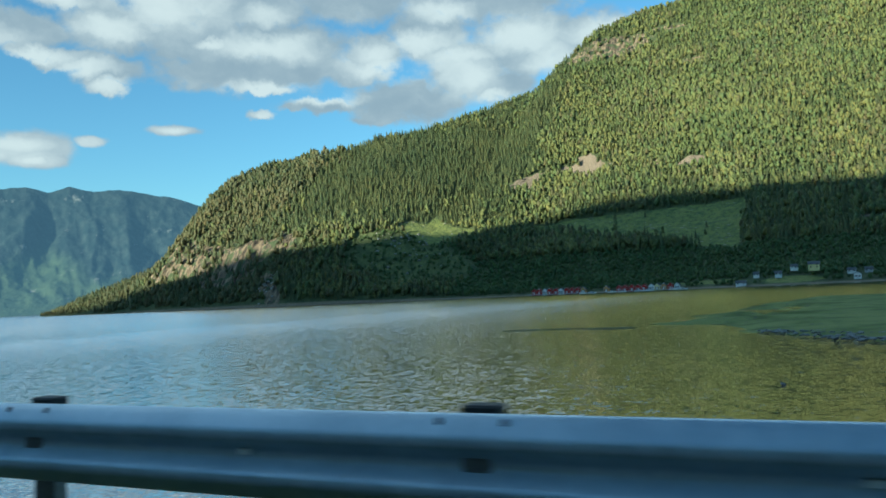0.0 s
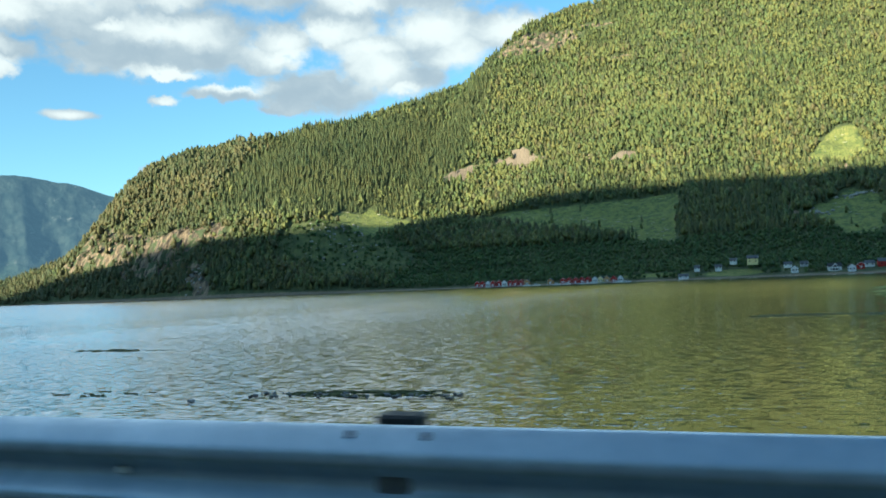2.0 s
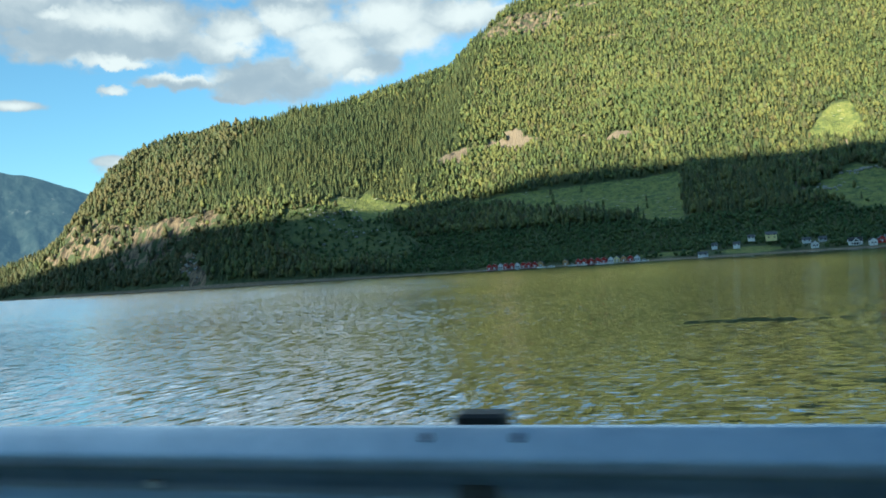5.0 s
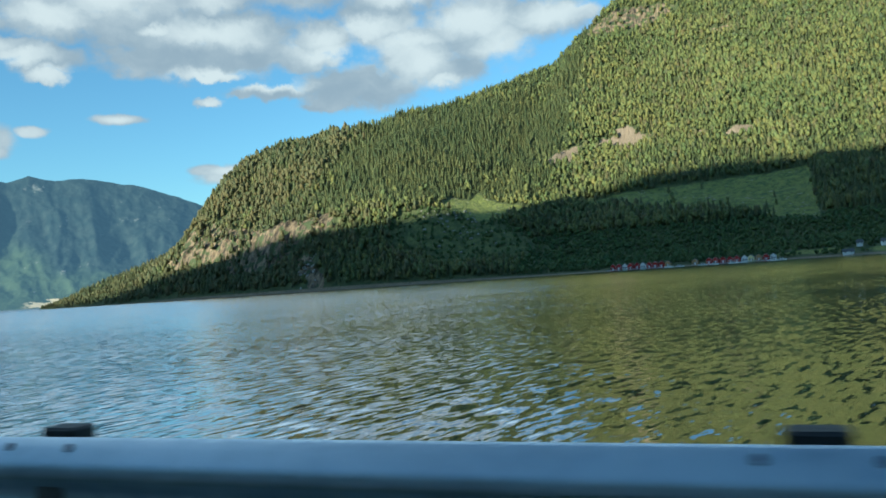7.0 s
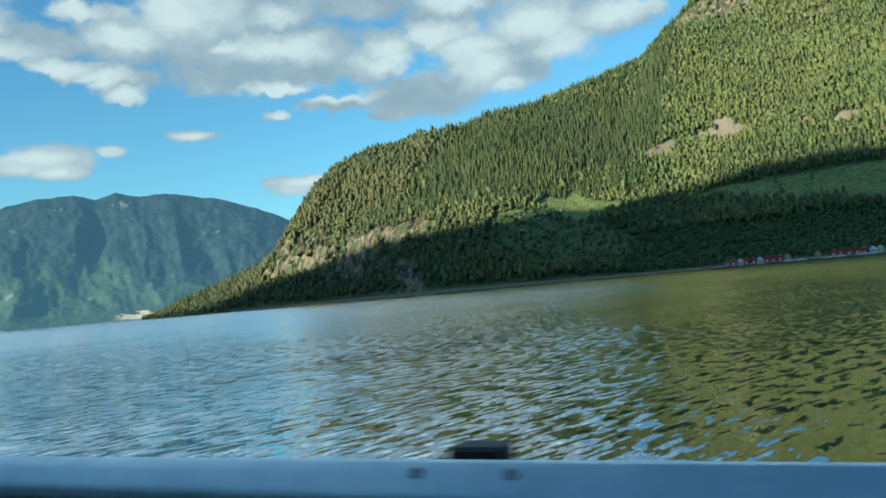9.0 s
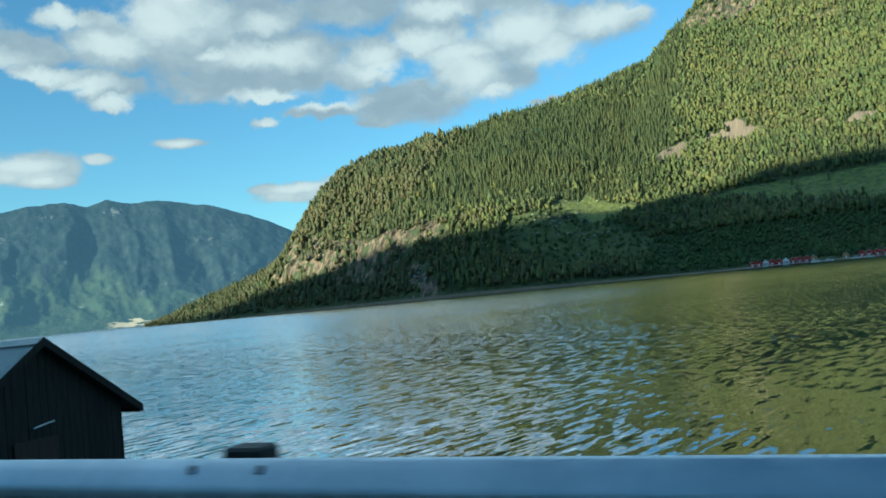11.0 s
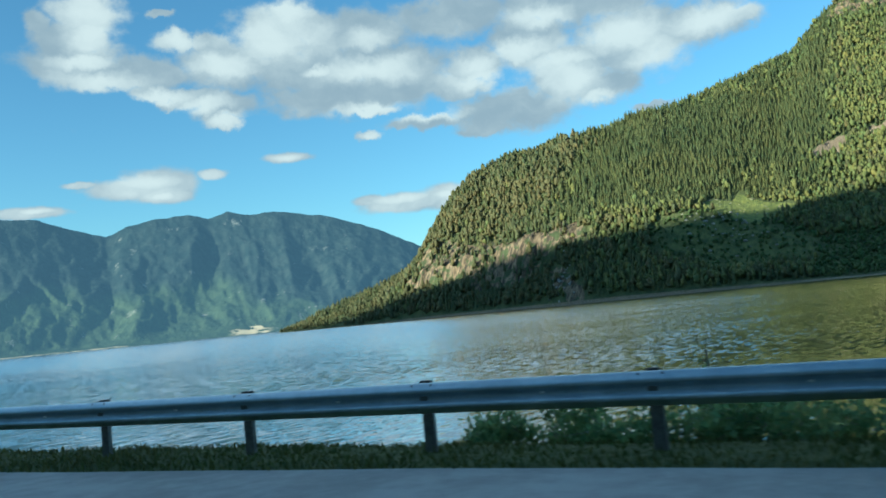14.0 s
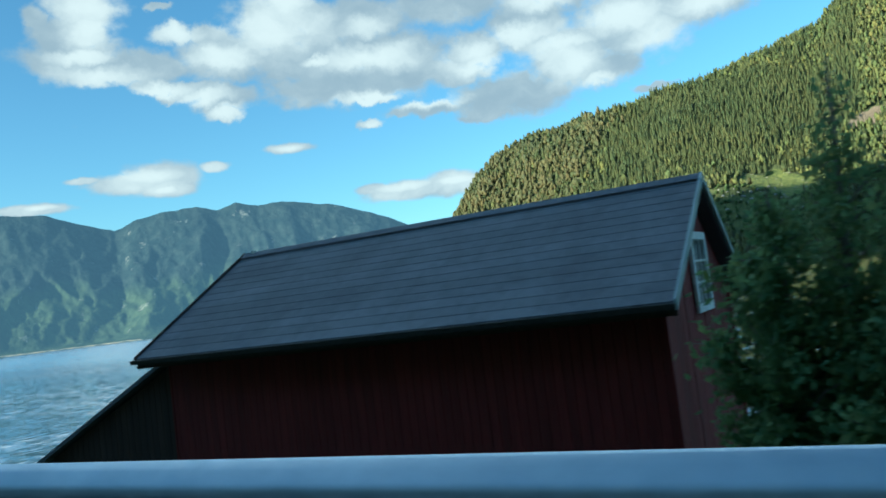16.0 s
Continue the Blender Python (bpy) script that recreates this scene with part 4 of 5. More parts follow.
def guardrail(label, xs_from, xs_to, ypath, ztop, spacing, phase, capped=True, group="guardrails along the road"):
    """Beam lengths of four metres on posts with black caps; ypath and ztop are functions of x."""
    rail = thing("guardrail", label, "guardrail", Matrix.Identity(4), group)
    x = xs_to
    while x > xs_from + 0.2:
        x2 = max(x - 4.0, xs_from)
        k = np.linspace(x, x2, 9)
        me = beam_mesh(np.stack([k, ypath(k), ztop(k)], 1))
        put("beam", me, M_STEEL, rail)
        x = x2
    x = xs_to - ((xs_to - phase) % spacing)
    while x > xs_from + 0.3:
        xa = np.array([x - 0.2, x, x + 0.2])
        y, z = ypath(xa), ztop(xa)
        turn = Matrix.Rotation(math.atan2(y[2] - y[0], 0.4), 4, "Z")
        m = Matrix.Translation((x, y[1] + 0.03, z[1] - (0.0 if capped else 0.07))) @ turn
        put("post", BITS["post"], M_POST, rail, m=m)
        if capped:
            put("cap", BITS["cap"], M_CAP, rail, "black post cap", m=m)
            for s in (-0.11, 0.11):
                put("bolt", BITS["bolt"], M_BOLT, rail, m=m @ pose(s, -0.072, -0.022, 48, 0, 0))
        put("bracket", BITS["bracket"], M_POST, rail, m=m)
        put("reflector", BITS["reflector"], M_WHITE, rail, "small white reflector", m=m @ pose(-spacing * 0.45, -0.052, -0.150, 0, 0, 0))
        x -= spacing
    return rail


RAIL_TOP = 4.47
guardrail("long galvanised steel guardrail with black post caps beside the road", -255.5, 26.0, lambda x: curve_y(x, RAIL_X, RAIL_Y), lambda x: RAIL_TOP + 0 * x, 1.984, 0.84)
guardrail("curved galvanised guardrail set back round the lay-by, its end bent down", -301.6, -246.6, lambda x: np.interp(x, BAY_X, BAY_Y), lambda x: np.interp(x, BAY_X, BAY_Z), 2.35, -279.3)
guardrail("galvanised guardrail resuming beyond the lay-by", -372.0, -297.45, lambda x: np.interp(x, RAIL_X, RAIL_Y), lambda x: RAIL_TOP + 0 * x, 2.0, -299.0, False)


def rail_end(label, x0, x1, striped):
    """The steel shroud that closes a guardrail's end, x0 the rail side and x1 the free end."""
    end = thing("rail_terminal", label, "rail terminal", Matrix.Identity(4))
    y0, y1 = float(np.interp(x0, RAIL_X, RAIL_Y)), float(np.interp(x1, RAIL_X, RAIL_Y))
    ring = [(-0.10, -0.02), (-0.06, 0.012), (0.07, 0.012), (0.10, -0.02), (0.10, -0.36), (-0.10, -0.36)]
    bm = bmesh.new()
    rows = []
    for s in np.linspace(0, 1, 5):
        c = Vector((x0 + s * (x1 - x0), y0 + s * (y1 - y0), RAIL_TOP + 0.01))
        rows.append([bm.verts.new(c + Vector((0, d * (1 + 0.25 * s), z))) for d, z in ring])
    for a, b in zip(rows, rows[1:]):
        for i in range(6):
            bm.faces.new((a[i], a[(i + 1) % 6], b[(i + 1) % 6], b[i]))
    bm.faces.new(rows[0])
    bm.faces.new(rows[-1][::-1])
    bmesh.ops.bevel(bm, geom=[e for e in bm.edges], offset=0.008, segments=1, affect="EDGES")
    part("shroud", bm, M_STEEL, end)
    sgn = 1 if x1 > x0 else -1
    plate = part("end_plate", boxed(x1, x1 + 0.03 * sgn, y1 - 0.17, y1 + 0.17, RAIL_TOP - 0.40, RAIL_TOP + 0.03, 0.006) if sgn > 0 else boxed(x1 - 0.03, x1, y1 - 0.17, y1 + 0.17, RAIL_TOP - 0.40, RAIL_TOP + 0.03, 0.006),
                 M_BLACK if striped else M_STEEL, end, "black end plate" if striped else "")
    part("foot_post", boxed(x1 - 0.06 * sgn - 0.05, x1 - 0.06 * sgn + 0.05, y1 + 0.02, y1 + 0.10, ROAD_Z - 0.6, RAIL_TOP - 0.33), M_POST, end)
    if striped:
        # slanting yellow bars on the end plate, and the bolted lug on top
        for d in (-0.05, 0.05):
            bm = bmesh.new()
            bmesh.ops.create_cone(bm, cap_ends=True, segments=8, radius1=0.016, radius2=0.012, depth=0.018, matrix=Matrix.Translation((x1 - 0.09, y1 + d, RAIL_TOP + 0.05)))
            part("bolt", bm, M_BOLT, end)
        part("lug", boxed(x1 - 0.16, x1 - 0.02, y1 - 0.09, y1 + 0.09, RAIL_TOP + 0.012, RAIL_TOP + 0.042, 0.006), M_STEEL, end)
        for k in range(3):
            b = y1 - 0.16 + 0.11 * k
            pts = [(b, RAIL_TOP + 0.01), (b + 0.05, RAIL_TOP + 0.01), (b + 0.11, RAIL_TOP - 0.38), (b + 0.06, RAIL_TOP - 0.38)]
            part("stripe", prism(pts, "x", x1 + 0.030, x1 + 0.037), M_YELLOW, end, "slanting yellow stripe")


rail_end("grey steel shroud closing the end of the long guardrail", -255.4, -256.45, False)
rail_end("steel guardrail end with black and yellow warning stripes", -297.55, -296.6, True)


# ---- the dark boathouse on the shore ----
def slab(points, x0, x1, thick):
    """A sloping roof slab: points (y, z) of its eave and ridge."""
    (ya, za), (yb, zb) = points
    return prism([(ya, za), (yb, zb), (yb, zb - thick), (ya, za - thick)], "x", x0, x1)


def corrugated(x0, x1, ya, za, yb, zb, period=0.10, depth=0.013):
    """A corrugated sheet from the eave (ya, za) to the ridge (yb, zb)."""
    n = int((x1 - x0) / period * 4)
    xs = np.linspace(x0, x1, n + 1)
    h = depth * np.sin(np.arange(n + 1) * math.pi / 2)
    rows = 6
    V, s = [], np.linspace(0, 1, rows)
    for t in (0.0, -0.006):
        for k in s:
            V.append(np.stack([xs, ya + k * (yb - ya) + 0 * xs, za + k * (zb - za) + h + t], 1))
    V = np.concatenate(V)
    m = n + 1
    F = []
    for layer in range(2):
        for r in range(rows - 1):
            b = (layer * rows + r) * m
            for i in range(n):
                F.append((b + i, b + i + 1, b + m + i + 1, b + m + i))
    for i in range(n):
        F.append((i, rows * m + i, rows * m + i + 1, i + 1))
    return tri_mesh("corrugated", V, F)


def planks(parent, name, mat, axis, fixed, lo, hi, z0, ztop, width=0.15, gap=0.012, thick=0.024, seed=1):
    """Upright boards along a wall, one object a board; ztop(s) is the height that the board at s reaches."""
    rng = random.Random(seed)
    s = lo
    while s < hi - 0.02:
        w = min(width * rng.uniform(0.9, 1.1), hi - s)
        a, b = s + gap / 2, s + w - gap / 2
        za, zb = ztop(a), ztop(b)
        d = thick * rng.uniform(0.7, 1.25)
        pts = [(a, z0), (b, z0), (b, zb), (a, za)]
        f0, f1 = (fixed, fixed + d) if d > 0 else (fixed + d, fixed)
        part(name, prism(pts, "y" if axis == "x" else "x", min(f0, f1), max(f0, f1)) if axis == "x" else prism(pts, "x", min(f0, f1), max(f0, f1)), mat, parent)
        s += w


def boathouse():
    hut = thing("boathouse", "black tarred wooden boathouse with grey corrugated roof by the water", "boathouse", pose(-230.11, 13.63, 0, 0, 0, -2.55))
    L, W, Y, E, base, ez, rz = 3.08, 3.34, 2.22, 2.64, 0.45, 2.76, 4.71
    lift = lambda y: ez + 0.28 + (rz - ez - 0.30) * (1 - abs(y) / Y) - 0.06
    frame_pts = [(-Y + 0.06, base), (Y - 0.06, base), (Y - 0.06, lift(Y)), (0, lift(0)), (-Y + 0.06, lift(Y))]
    part("wall_core", prism(frame_pts, "x", -L + 0.05, L - 0.05), M_BLACK, hut)
    planks(hut, "plank", M_TAR, "y", L - 0.05, -Y, Y, base, lift, 0.17, seed=3)
    planks(hut, "plank", M_TAR, "y", -L + 0.01, -Y, Y, base, lift, 0.17, seed=4)
    planks(hut, "plank", M_TAR, "x", -Y + 0.025, -L, L, base, lambda s: lift(Y), 0.17, seed=5)
    planks(hut, "plank", M_TAR, "x", Y - 0.06, -L, L, base, lambda s: lift(Y), 0.17, seed=6)
    for sgn in (-1, 1):
        part("roof_deck", slab(((sgn * (E - 0.05), ez - 0.02), (0, rz - 0.03)), -W + 0.04, W - 0.04, 0.07), M_TAR, hut)
        put("roof_sheet", corrugated(-W, W, sgn * E, ez + 0.0, 0, rz + 0.02), M_TIN, hut, "weathered grey corrugated sheet")
        part("eave_board", boxed(-W, W, sgn * (E - 0.06) - 0.015, sgn * (E - 0.06) + 0.015, ez - 0.16, ez - 0.02), M_TAR, hut)
        for e in (-W, W):
            part("barge_board", prism([(sgn * (E + 0.02), ez + 0.03), (0, rz + 0.07), (0, rz - 0.13), (sgn * (E + 0.02), ez - 0.17)], "x", e - 0.02, e + 0.02), M_TAR, hut)
        # dark damp streaks, each a lifted lap joint of two sheets
        for k in range(7):
            x = -2.9 + 0.96 * k + (0.1 if sgn > 0 else 0)
            part("sheet_lap", prism([(sgn * (E - 0.08), ez + 0.075), (sgn * (E - 1.15), ez + 0.075 + 1.07 * (rz - ez) / E), (sgn * (E - 1.15), ez + 0.055 + 1.07 * (rz - ez) / E), (sgn * (E - 0.08), ez + 0.055)], "x", x - 0.025, x + 0.025), M_POST, hut, "rusty lap seam")
    part("ridge_cap", prism([(-0.20, rz - 0.075), (0, rz + 0.06), (0.20, rz - 0.075), (0, rz + 0.045)], "x", -W, W), M_TIN, hut, "light metal ridge cap")
    door = part("door", boxed(L, L + 0.035, -0.75, 0.35, base + 0.1, base + 2.0, 0.006), M_BROWN, hut, "brown plank door")
    part("hinge", boxed(L + 0.035, L + 0.05, -0.75, -0.35, base + 1.55, base + 1.60), M_BOLT, door)
    part("hinge", boxed(L + 0.035, L + 0.05, -0.75, -0.35, base + 0.45, base + 0.50), M_BOLT, door)
    part("pole", prism([(-0.30, 2.70), (0.25, 2.79), (0.25, 2.82), (-0.30, 2.73)], "x", L + 0.06, L + 0.10), M_WTRIM, hut, "pale pole hung under the gable")
    for y in (-0.3, 0.2):
        part("hook", boxed(L - 0.02, L + 0.11, y - 0.01, y + 0.01, 2.66 + 0.23 * (y + 0.55) - 0.03, 2.66 + 0.23 * (y + 0.55)), M_BOLT, hut)
    part("foundation", boxed(-L + 0.02, L - 0.02, -Y + 0.08, Y - 0.08, 0.0, base), M_STONE, hut, "dry stone footing")
    part("window_board", boxed(-0.95, 0.05, -Y - 0.012, -Y + 0.02, 2.30, 2.62, 0.005), M_WTRIM, hut, "pale board under the eave")


boathouse()


# ---- the red barn ----
def barn():
    b = thing("barn", "dark red boarded barn with grey shingle roof and white gable trim", "barn", pose(-310.34, 7.68, 0, 0, 0, 6.0))
    L, W, Y, E, base, ez, rz = 4.24, 4.47, 2.48, 2.92, 1.3, 4.51, 6.22
    lift = lambda y: ez + 0.16 + (rz - ez - 0.30) * (1 - abs(y) / Y)
    pts = [(-Y + 0.05, base), (Y - 0.05, base), (Y - 0.05, lift(Y)), (0, lift(0)), (-Y + 0.05, lift(Y))]
    part("wall_core", prism(pts, "x", -L + 0.05, L - 0.05), M_BROWN, b)
    planks(b, "board", M_RED, "x", -Y + 0.02, -L, L, base, lambda s: lift(Y), 0.145, 0.005, 0.022, seed=11)
    planks(b, "board", M_RED, "x", Y - 0.05, -L, L, base, lambda s: lift(Y), 0.30, seed=12)
    planks(b, "board", M_RED, "y", L - 0.05, -Y, Y, base, lift, 0.145, seed=13)
    planks(b, "board", M_RED, "y", -L + 0.02, -Y, Y, base, lift, 0.30, seed=14)
    slope = (rz - ez) / E
    for sgn in (-1, 1):
        part("roof_deck", slab(((sgn * E, ez - 0.03), (0, rz - 0.03)), -W + 0.03, W - 0.03, 0.10), M_BLACK, b)
        rows = 14
        for k in range(rows):
            y0, y1 = E * (1 - k / rows), E * (1 - (k + 1.25) / rows)
            y1 = max(y1, 0.0)
            z0, z1 = ez + (E - y0) * slope + 0.005, ez + (E - y1) * slope + 0.003
            part("shingle_course", prism([(sgn * (y0 + 0.01), z0 - 0.02), (sgn * (y0 + 0.01), z0), (sgn * y1, z1), (sgn * y1, z1 - 0.02)], "x", -W, W), M_SLATE, b)
        part("gutter", prism([(sgn * (E + 0.02), ez - 0.02), (sgn * (E + 0.13), ez - 0.02), (sgn * (E + 0.12), ez - 0.09), (sgn * (E + 0.03), ez - 0.09)], "x", -W, W), M_BLACK, b, "black roof gutter")
        part("fascia", boxed(-W, W, sgn * (E - 0.02) - 0.012, sgn * (E - 0.02) + 0.012, ez - 0.17, ez - 0.03), M_BROWN, b)
        for e, mat in ((W, M_TIN), (-W, M_BROWN)):
            part("barge_board", prism([(sgn * (E + 0.03), ez + 0.03), (0, rz + 0.06), (0, rz - 0.07), (sgn * (E + 0.03), ez - 0.10)], "x", e - 0.018, e + 0.018), mat, b)
        part("corner_board", boxed(L - 0.02, L + 0.015, sgn * Y - 0.07, sgn * Y + 0.07, base, lift(Y)), M_RED, b)
    part("ridge_cap", prism([(-0.16, rz - 0.05), (0, rz + 0.05), (0.16, rz - 0.05), (0, rz + 0.03)], "x", -W, W), M_SLATE, b)
    part("vent_pipe", prism([(-W + 0.25 + 0.06 * math.cos(a), 0.06 * math.sin(a)) for a in np.linspace(0, 2 * math.pi, 9)[:-1]], "z", rz - 0.05, rz + 0.07), M_WTRIM, b)
    # gable window
    win = part("window", boxed(L - 0.03, L + 0.012, -0.50, 0.50, 4.30, 5.32), M_PANE, b, "dark glazed gable window")
    for y0, y1, z0, z1 in ((-0.58, -0.46, 4.22, 5.40), (0.46, 0.58, 4.22, 5.40), (-0.46, 0.46, 5.28, 5.40), (-0.46, 0.46, 4.22, 4.34)):
        part("casing", boxed(L + 0.0, L + 0.055, y0, y1, z0, z1, 0.006), M_WTRIM, win, "white window casing")
    for y in (-0.15, 0.15):
        part("glazing_bar", boxed(L + 0.0, L + 0.035, y - 0.018, y + 0.018, 4.34, 5.28), M_WTRIM, win, "white glazing bar")
    for z in (4.65, 4.97):
        part("glazing_bar", boxed(L + 0.0, L + 0.032, -0.46, 0.46, z - 0.015, z + 0.015), M_WTRIM, win, "white glazing bar")
    # lean-to against the far gable
    ann = part("lean_to", prism([(-L - 0.05, base), (-L - 0.05, 4.30), (-L - 3.4, 2.75), (-L - 3.4, base)], "y", -Y + 0.12, Y - 0.4), M_BROWN, b, "low brown lean-to")
    part("lean_to_roof", prism([(-L - 0.0, 4.46), (-L - 3.7, 2.72), (-L - 3.7, 2.64), (-L - 0.0, 4.38)], "y", -Y - 0.05, Y - 0.2), M_SLATE, ann)
    planks(ann, "board", M_BROWN, "x", -Y + 0.09, -L - 3.4, -L - 0.05, base, lambda s: 4.30 + (s + L + 0.05) * 0.463, 0.15, seed=15)
    part("foundation", boxed(-L + 0.05, L - 0.05, -Y + 0.1, Y - 0.1, 0.4, base), M_STONE, b, "stone footing")


barn()


# ---- trees and shrubs by the road ----
def tube(bm, pts, radii, sides=6):
    """A tapered limb along the points."""
    rings = []
    for i, p in enumerate(pts):
        d = (pts[min(i + 1, len(pts) - 1)] - pts[max(i - 1, 0)]).normalized()
        q = d.to_track_quat("Z", "Y")
        rings.append([bm.verts.new(p + q @ Vector((radii[i] * math.cos(2 * math.pi * k / sides), radii[i] * math.sin(2 * math.pi * k / sides), 0))) for k in range(sides)])
    for a, b in zip(rings, rings[1:]):
        for k in range(sides):
            bm.faces.new((a[k], a[(k + 1) % sides], b[(k + 1) % sides], b[k]))
    bm.faces.new(rings[-1])
    bm.faces.new(rings[0][::-1])


def leafy(name, label, category, x, y, z0, height, spread, leaves, seed, leaf=0.055, bushy=False, group=""):
    """A tapered trunk with limbs and twigs, and a crown of single leaves held on the twigs."""
    rng = random.Random(seed)
    nrg = np.random.RandomState(seed)
    t = thing(name, label, category, pose(x, y, z0), group)
    bm = bmesh.new()
    lean = Vector((rng.uniform(-0.12, 0.12), rng.uniform(-0.12, 0.12), 1))
    trunk = [Vector((lean.x * h * height + 0.05 * math.sin(5 * h + seed), lean.y * h * height + 0.05 * math.cos(4 * h), h * height * 0.97)) for h in np.linspace(0, 1, 8)]
    r0 = 0.018 * height
    tube(bm, trunk, [r0 * (1 - 0.93 * k / 7) + 0.004 for k in range(8)])
    tips, heavy = [], []
    limbs = int(12 + height * 5)
    for k in range(limbs):
        h = 0.10 + 0.86 * (k + rng.random()) / limbs
        i = min(int(h * 7), 6)
        base = trunk[i].lerp(trunk[i + 1], h * 7 - i)
        a = k * 2.4 + rng.uniform(-0.4, 0.4)
        reach = spread * ((0.16 + 1.05 * math.sin(math.pi * min(0.22 + 0.80 * h, 1.0)) ** 0.9) if bushy else (1.35 * (1 - h) ** 0.95 + 0.10)) * rng.uniform(0.45, 1.35)
        up = reach * rng.uniform(0.25, 1.0)
        d = Vector((math.cos(a) * reach, math.sin(a) * reach, up))
        mid = base + d * 0.55 + Vector((0, 0, 0.12 * reach))
        end = base + d
        tube(bm, [base, mid, end], [r0 * 0.42 * (1 - h) + 0.006, r0 * 0.25 * (1 - h) + 0.004, 0.003], 4)
        tips += [(base, mid, end)]
        heavy.append((1.10 - h) ** (1.3 if bushy else 2.0))
        for j in range(5):
            s = rng.uniform(0.25, 1.0)
            p = base.lerp(end, s)
            e = p + Vector((rng.uniform(-1, 1), rng.uniform(-1, 1), rng.uniform(-0.2, 0.9))) * reach * 0.38
            tube(bm, [p, e], [0.005, 0.002], 3)
            tips.append((p, p.lerp(e, 0.5), e))
            heavy.append((1.10 - h) ** (1.3 if bushy else 2.0))
    tips.append((trunk[5], trunk[6], trunk[7]))
    heavy.append(0.12)
    part("trunk", bm, M_BARK, t, "slender grey-brown trunk and limbs")
    n = leaves
    heavy = np.array(heavy) * nrg.uniform(0.3, 1.7, len(heavy))
    pick = nrg.choice(len(tips), n, p=heavy / heavy.sum())
    s = nrg.rand(n) ** 0.7
    A, B, C = [np.array([[*v[k]] for v in tips]) for k in range(3)]
    P = np.where(s[:, None] < 0.5, A[pick] + (B[pick] - A[pick]) * (2 * s[:, None]), B[pick] + (C[pick] - B[pick]) * (2 * s[:, None] - 1))
    P = P + nrg.normal(0, 0.05 + 0.055 * spread, (n, 3))
    P[:, 2] = np.maximum(P[:, 2], 0.05)
    u = nrg.normal(0, 1, (n, 3))
    u /= np.linalg.norm(u, axis=1)[:, None]
    w = nrg.normal(0, 1, (n, 3))
    w -= u * (w * u).sum(1)[:, None]
    w /= np.linalg.norm(w, axis=1)[:, None]
    size = leaf * nrg.uniform(0.7, 1.4, (n, 1))
    nn = np.cross(u, w) * size * 0.18
    V = np.stack([P - u * size, P + w * size * 0.62 + nn, P + u * size * 1.1, P - w * size * 0.62 + nn], 1).reshape(-1, 3)
    k = np.arange(n) * 4
    F = np.concatenate([np.stack([k, k + 1, k + 2], 1), np.stack([k, k + 2, k + 3], 1)])
    me = tri_mesh("crown", V, F)
    put("crown", me, M_LEAF, t, "loose crown of small green leaves")
    return t


def foot(x, y):
    return float(bank_z(np.array([x]), np.array([y]))[0]) - 0.08


for k, (x, y, top, spread, n) in enumerate([(-303.5, 3.6, 6.75, 0.62, 6500), (-301.65, 4.3, 7.15, 0.62, 6500), (-300.85, 4.6, 7.6, 0.52, 4200), (-299.45, 5.0, 6.25, 0.52, 4600)]):
    leafy("alder_tree", "tall slender green alder with a thin leafy spire beside the lay-by", "tree", x, y, foot(x, y), top - foot(x, y), spread, n, 40 + k, 0.042, group="trees by the barn")
for k, (x, y, top, spread, n) in enumerate([(-304.2, 3.5, 5.1, 0.50, 7500), (-303.8, 3.5, 5.6, 0.55, 8000), (-303.2, 3.6, 5.6, 0.62, 8500), (-302.7, 3.7, 5.9, 0.66, 9000), (-302.1, 4.0, 6.15, 0.68, 10000), (-301.4, 4.2, 6.1, 0.68, 10000), (-300.7, 4.5, 5.75, 0.62, 9000), (-300.1, 4.7, 5.65, 0.56, 8000), (-299.6, 5.0, 5.3, 0.50, 6500)]):
    leafy("alder_tree", "bushy green alder beside the lay-by, leaves dense to the ground", "tree", x, y, foot(x, y), top - foot(x, y), spread, n, 50 + k, 0.042, True, group="trees by the barn")
for k, (x, y, top, spread, n) in enumerate([(-300.1, 6.7, 4.95, 0.55, 4200), (-299.3, 7.1, 4.95, 0.7, 6500), (-296.3, 6.6, 3.7, 0.6, 2200), (-301.7, 5.0, 4.6, 0.8, 6500), (-300.2, 5.4, 4.4, 0.8, 6500),
                                            (-304.1, 3.6, 4.4, 0.40, 5500), (-302.9, 3.0, 4.5, 0.50, 6000), (-302.1, 2.5, 4.4, 0.6, 6500), (-302.4, 3.1, 4.9, 0.62, 6500), (-301.6, 2.1, 4.2, 0.6, 5500), (-301.5, 2.9, 4.8, 0.7, 7500), (-301.2, 4.7, 5.2, 0.75, 8500), (-301.9, 3.5, 5.2, 0.75, 8500), (-301.0, 1.8, 3.95, 0.55, 4500), (-301.2, 1.2, 3.8, 0.5, 3600), (-300.5, 1.4, 3.7, 0.5, 3600)]):
    leafy("alder_shrub", "low leafy alder shrub at the lay-by's edge", "shrub", x, y, foot(x, y), top - foot(x, y), spread, n, 60 + k, 0.040, True, group="shrubs by the barn")
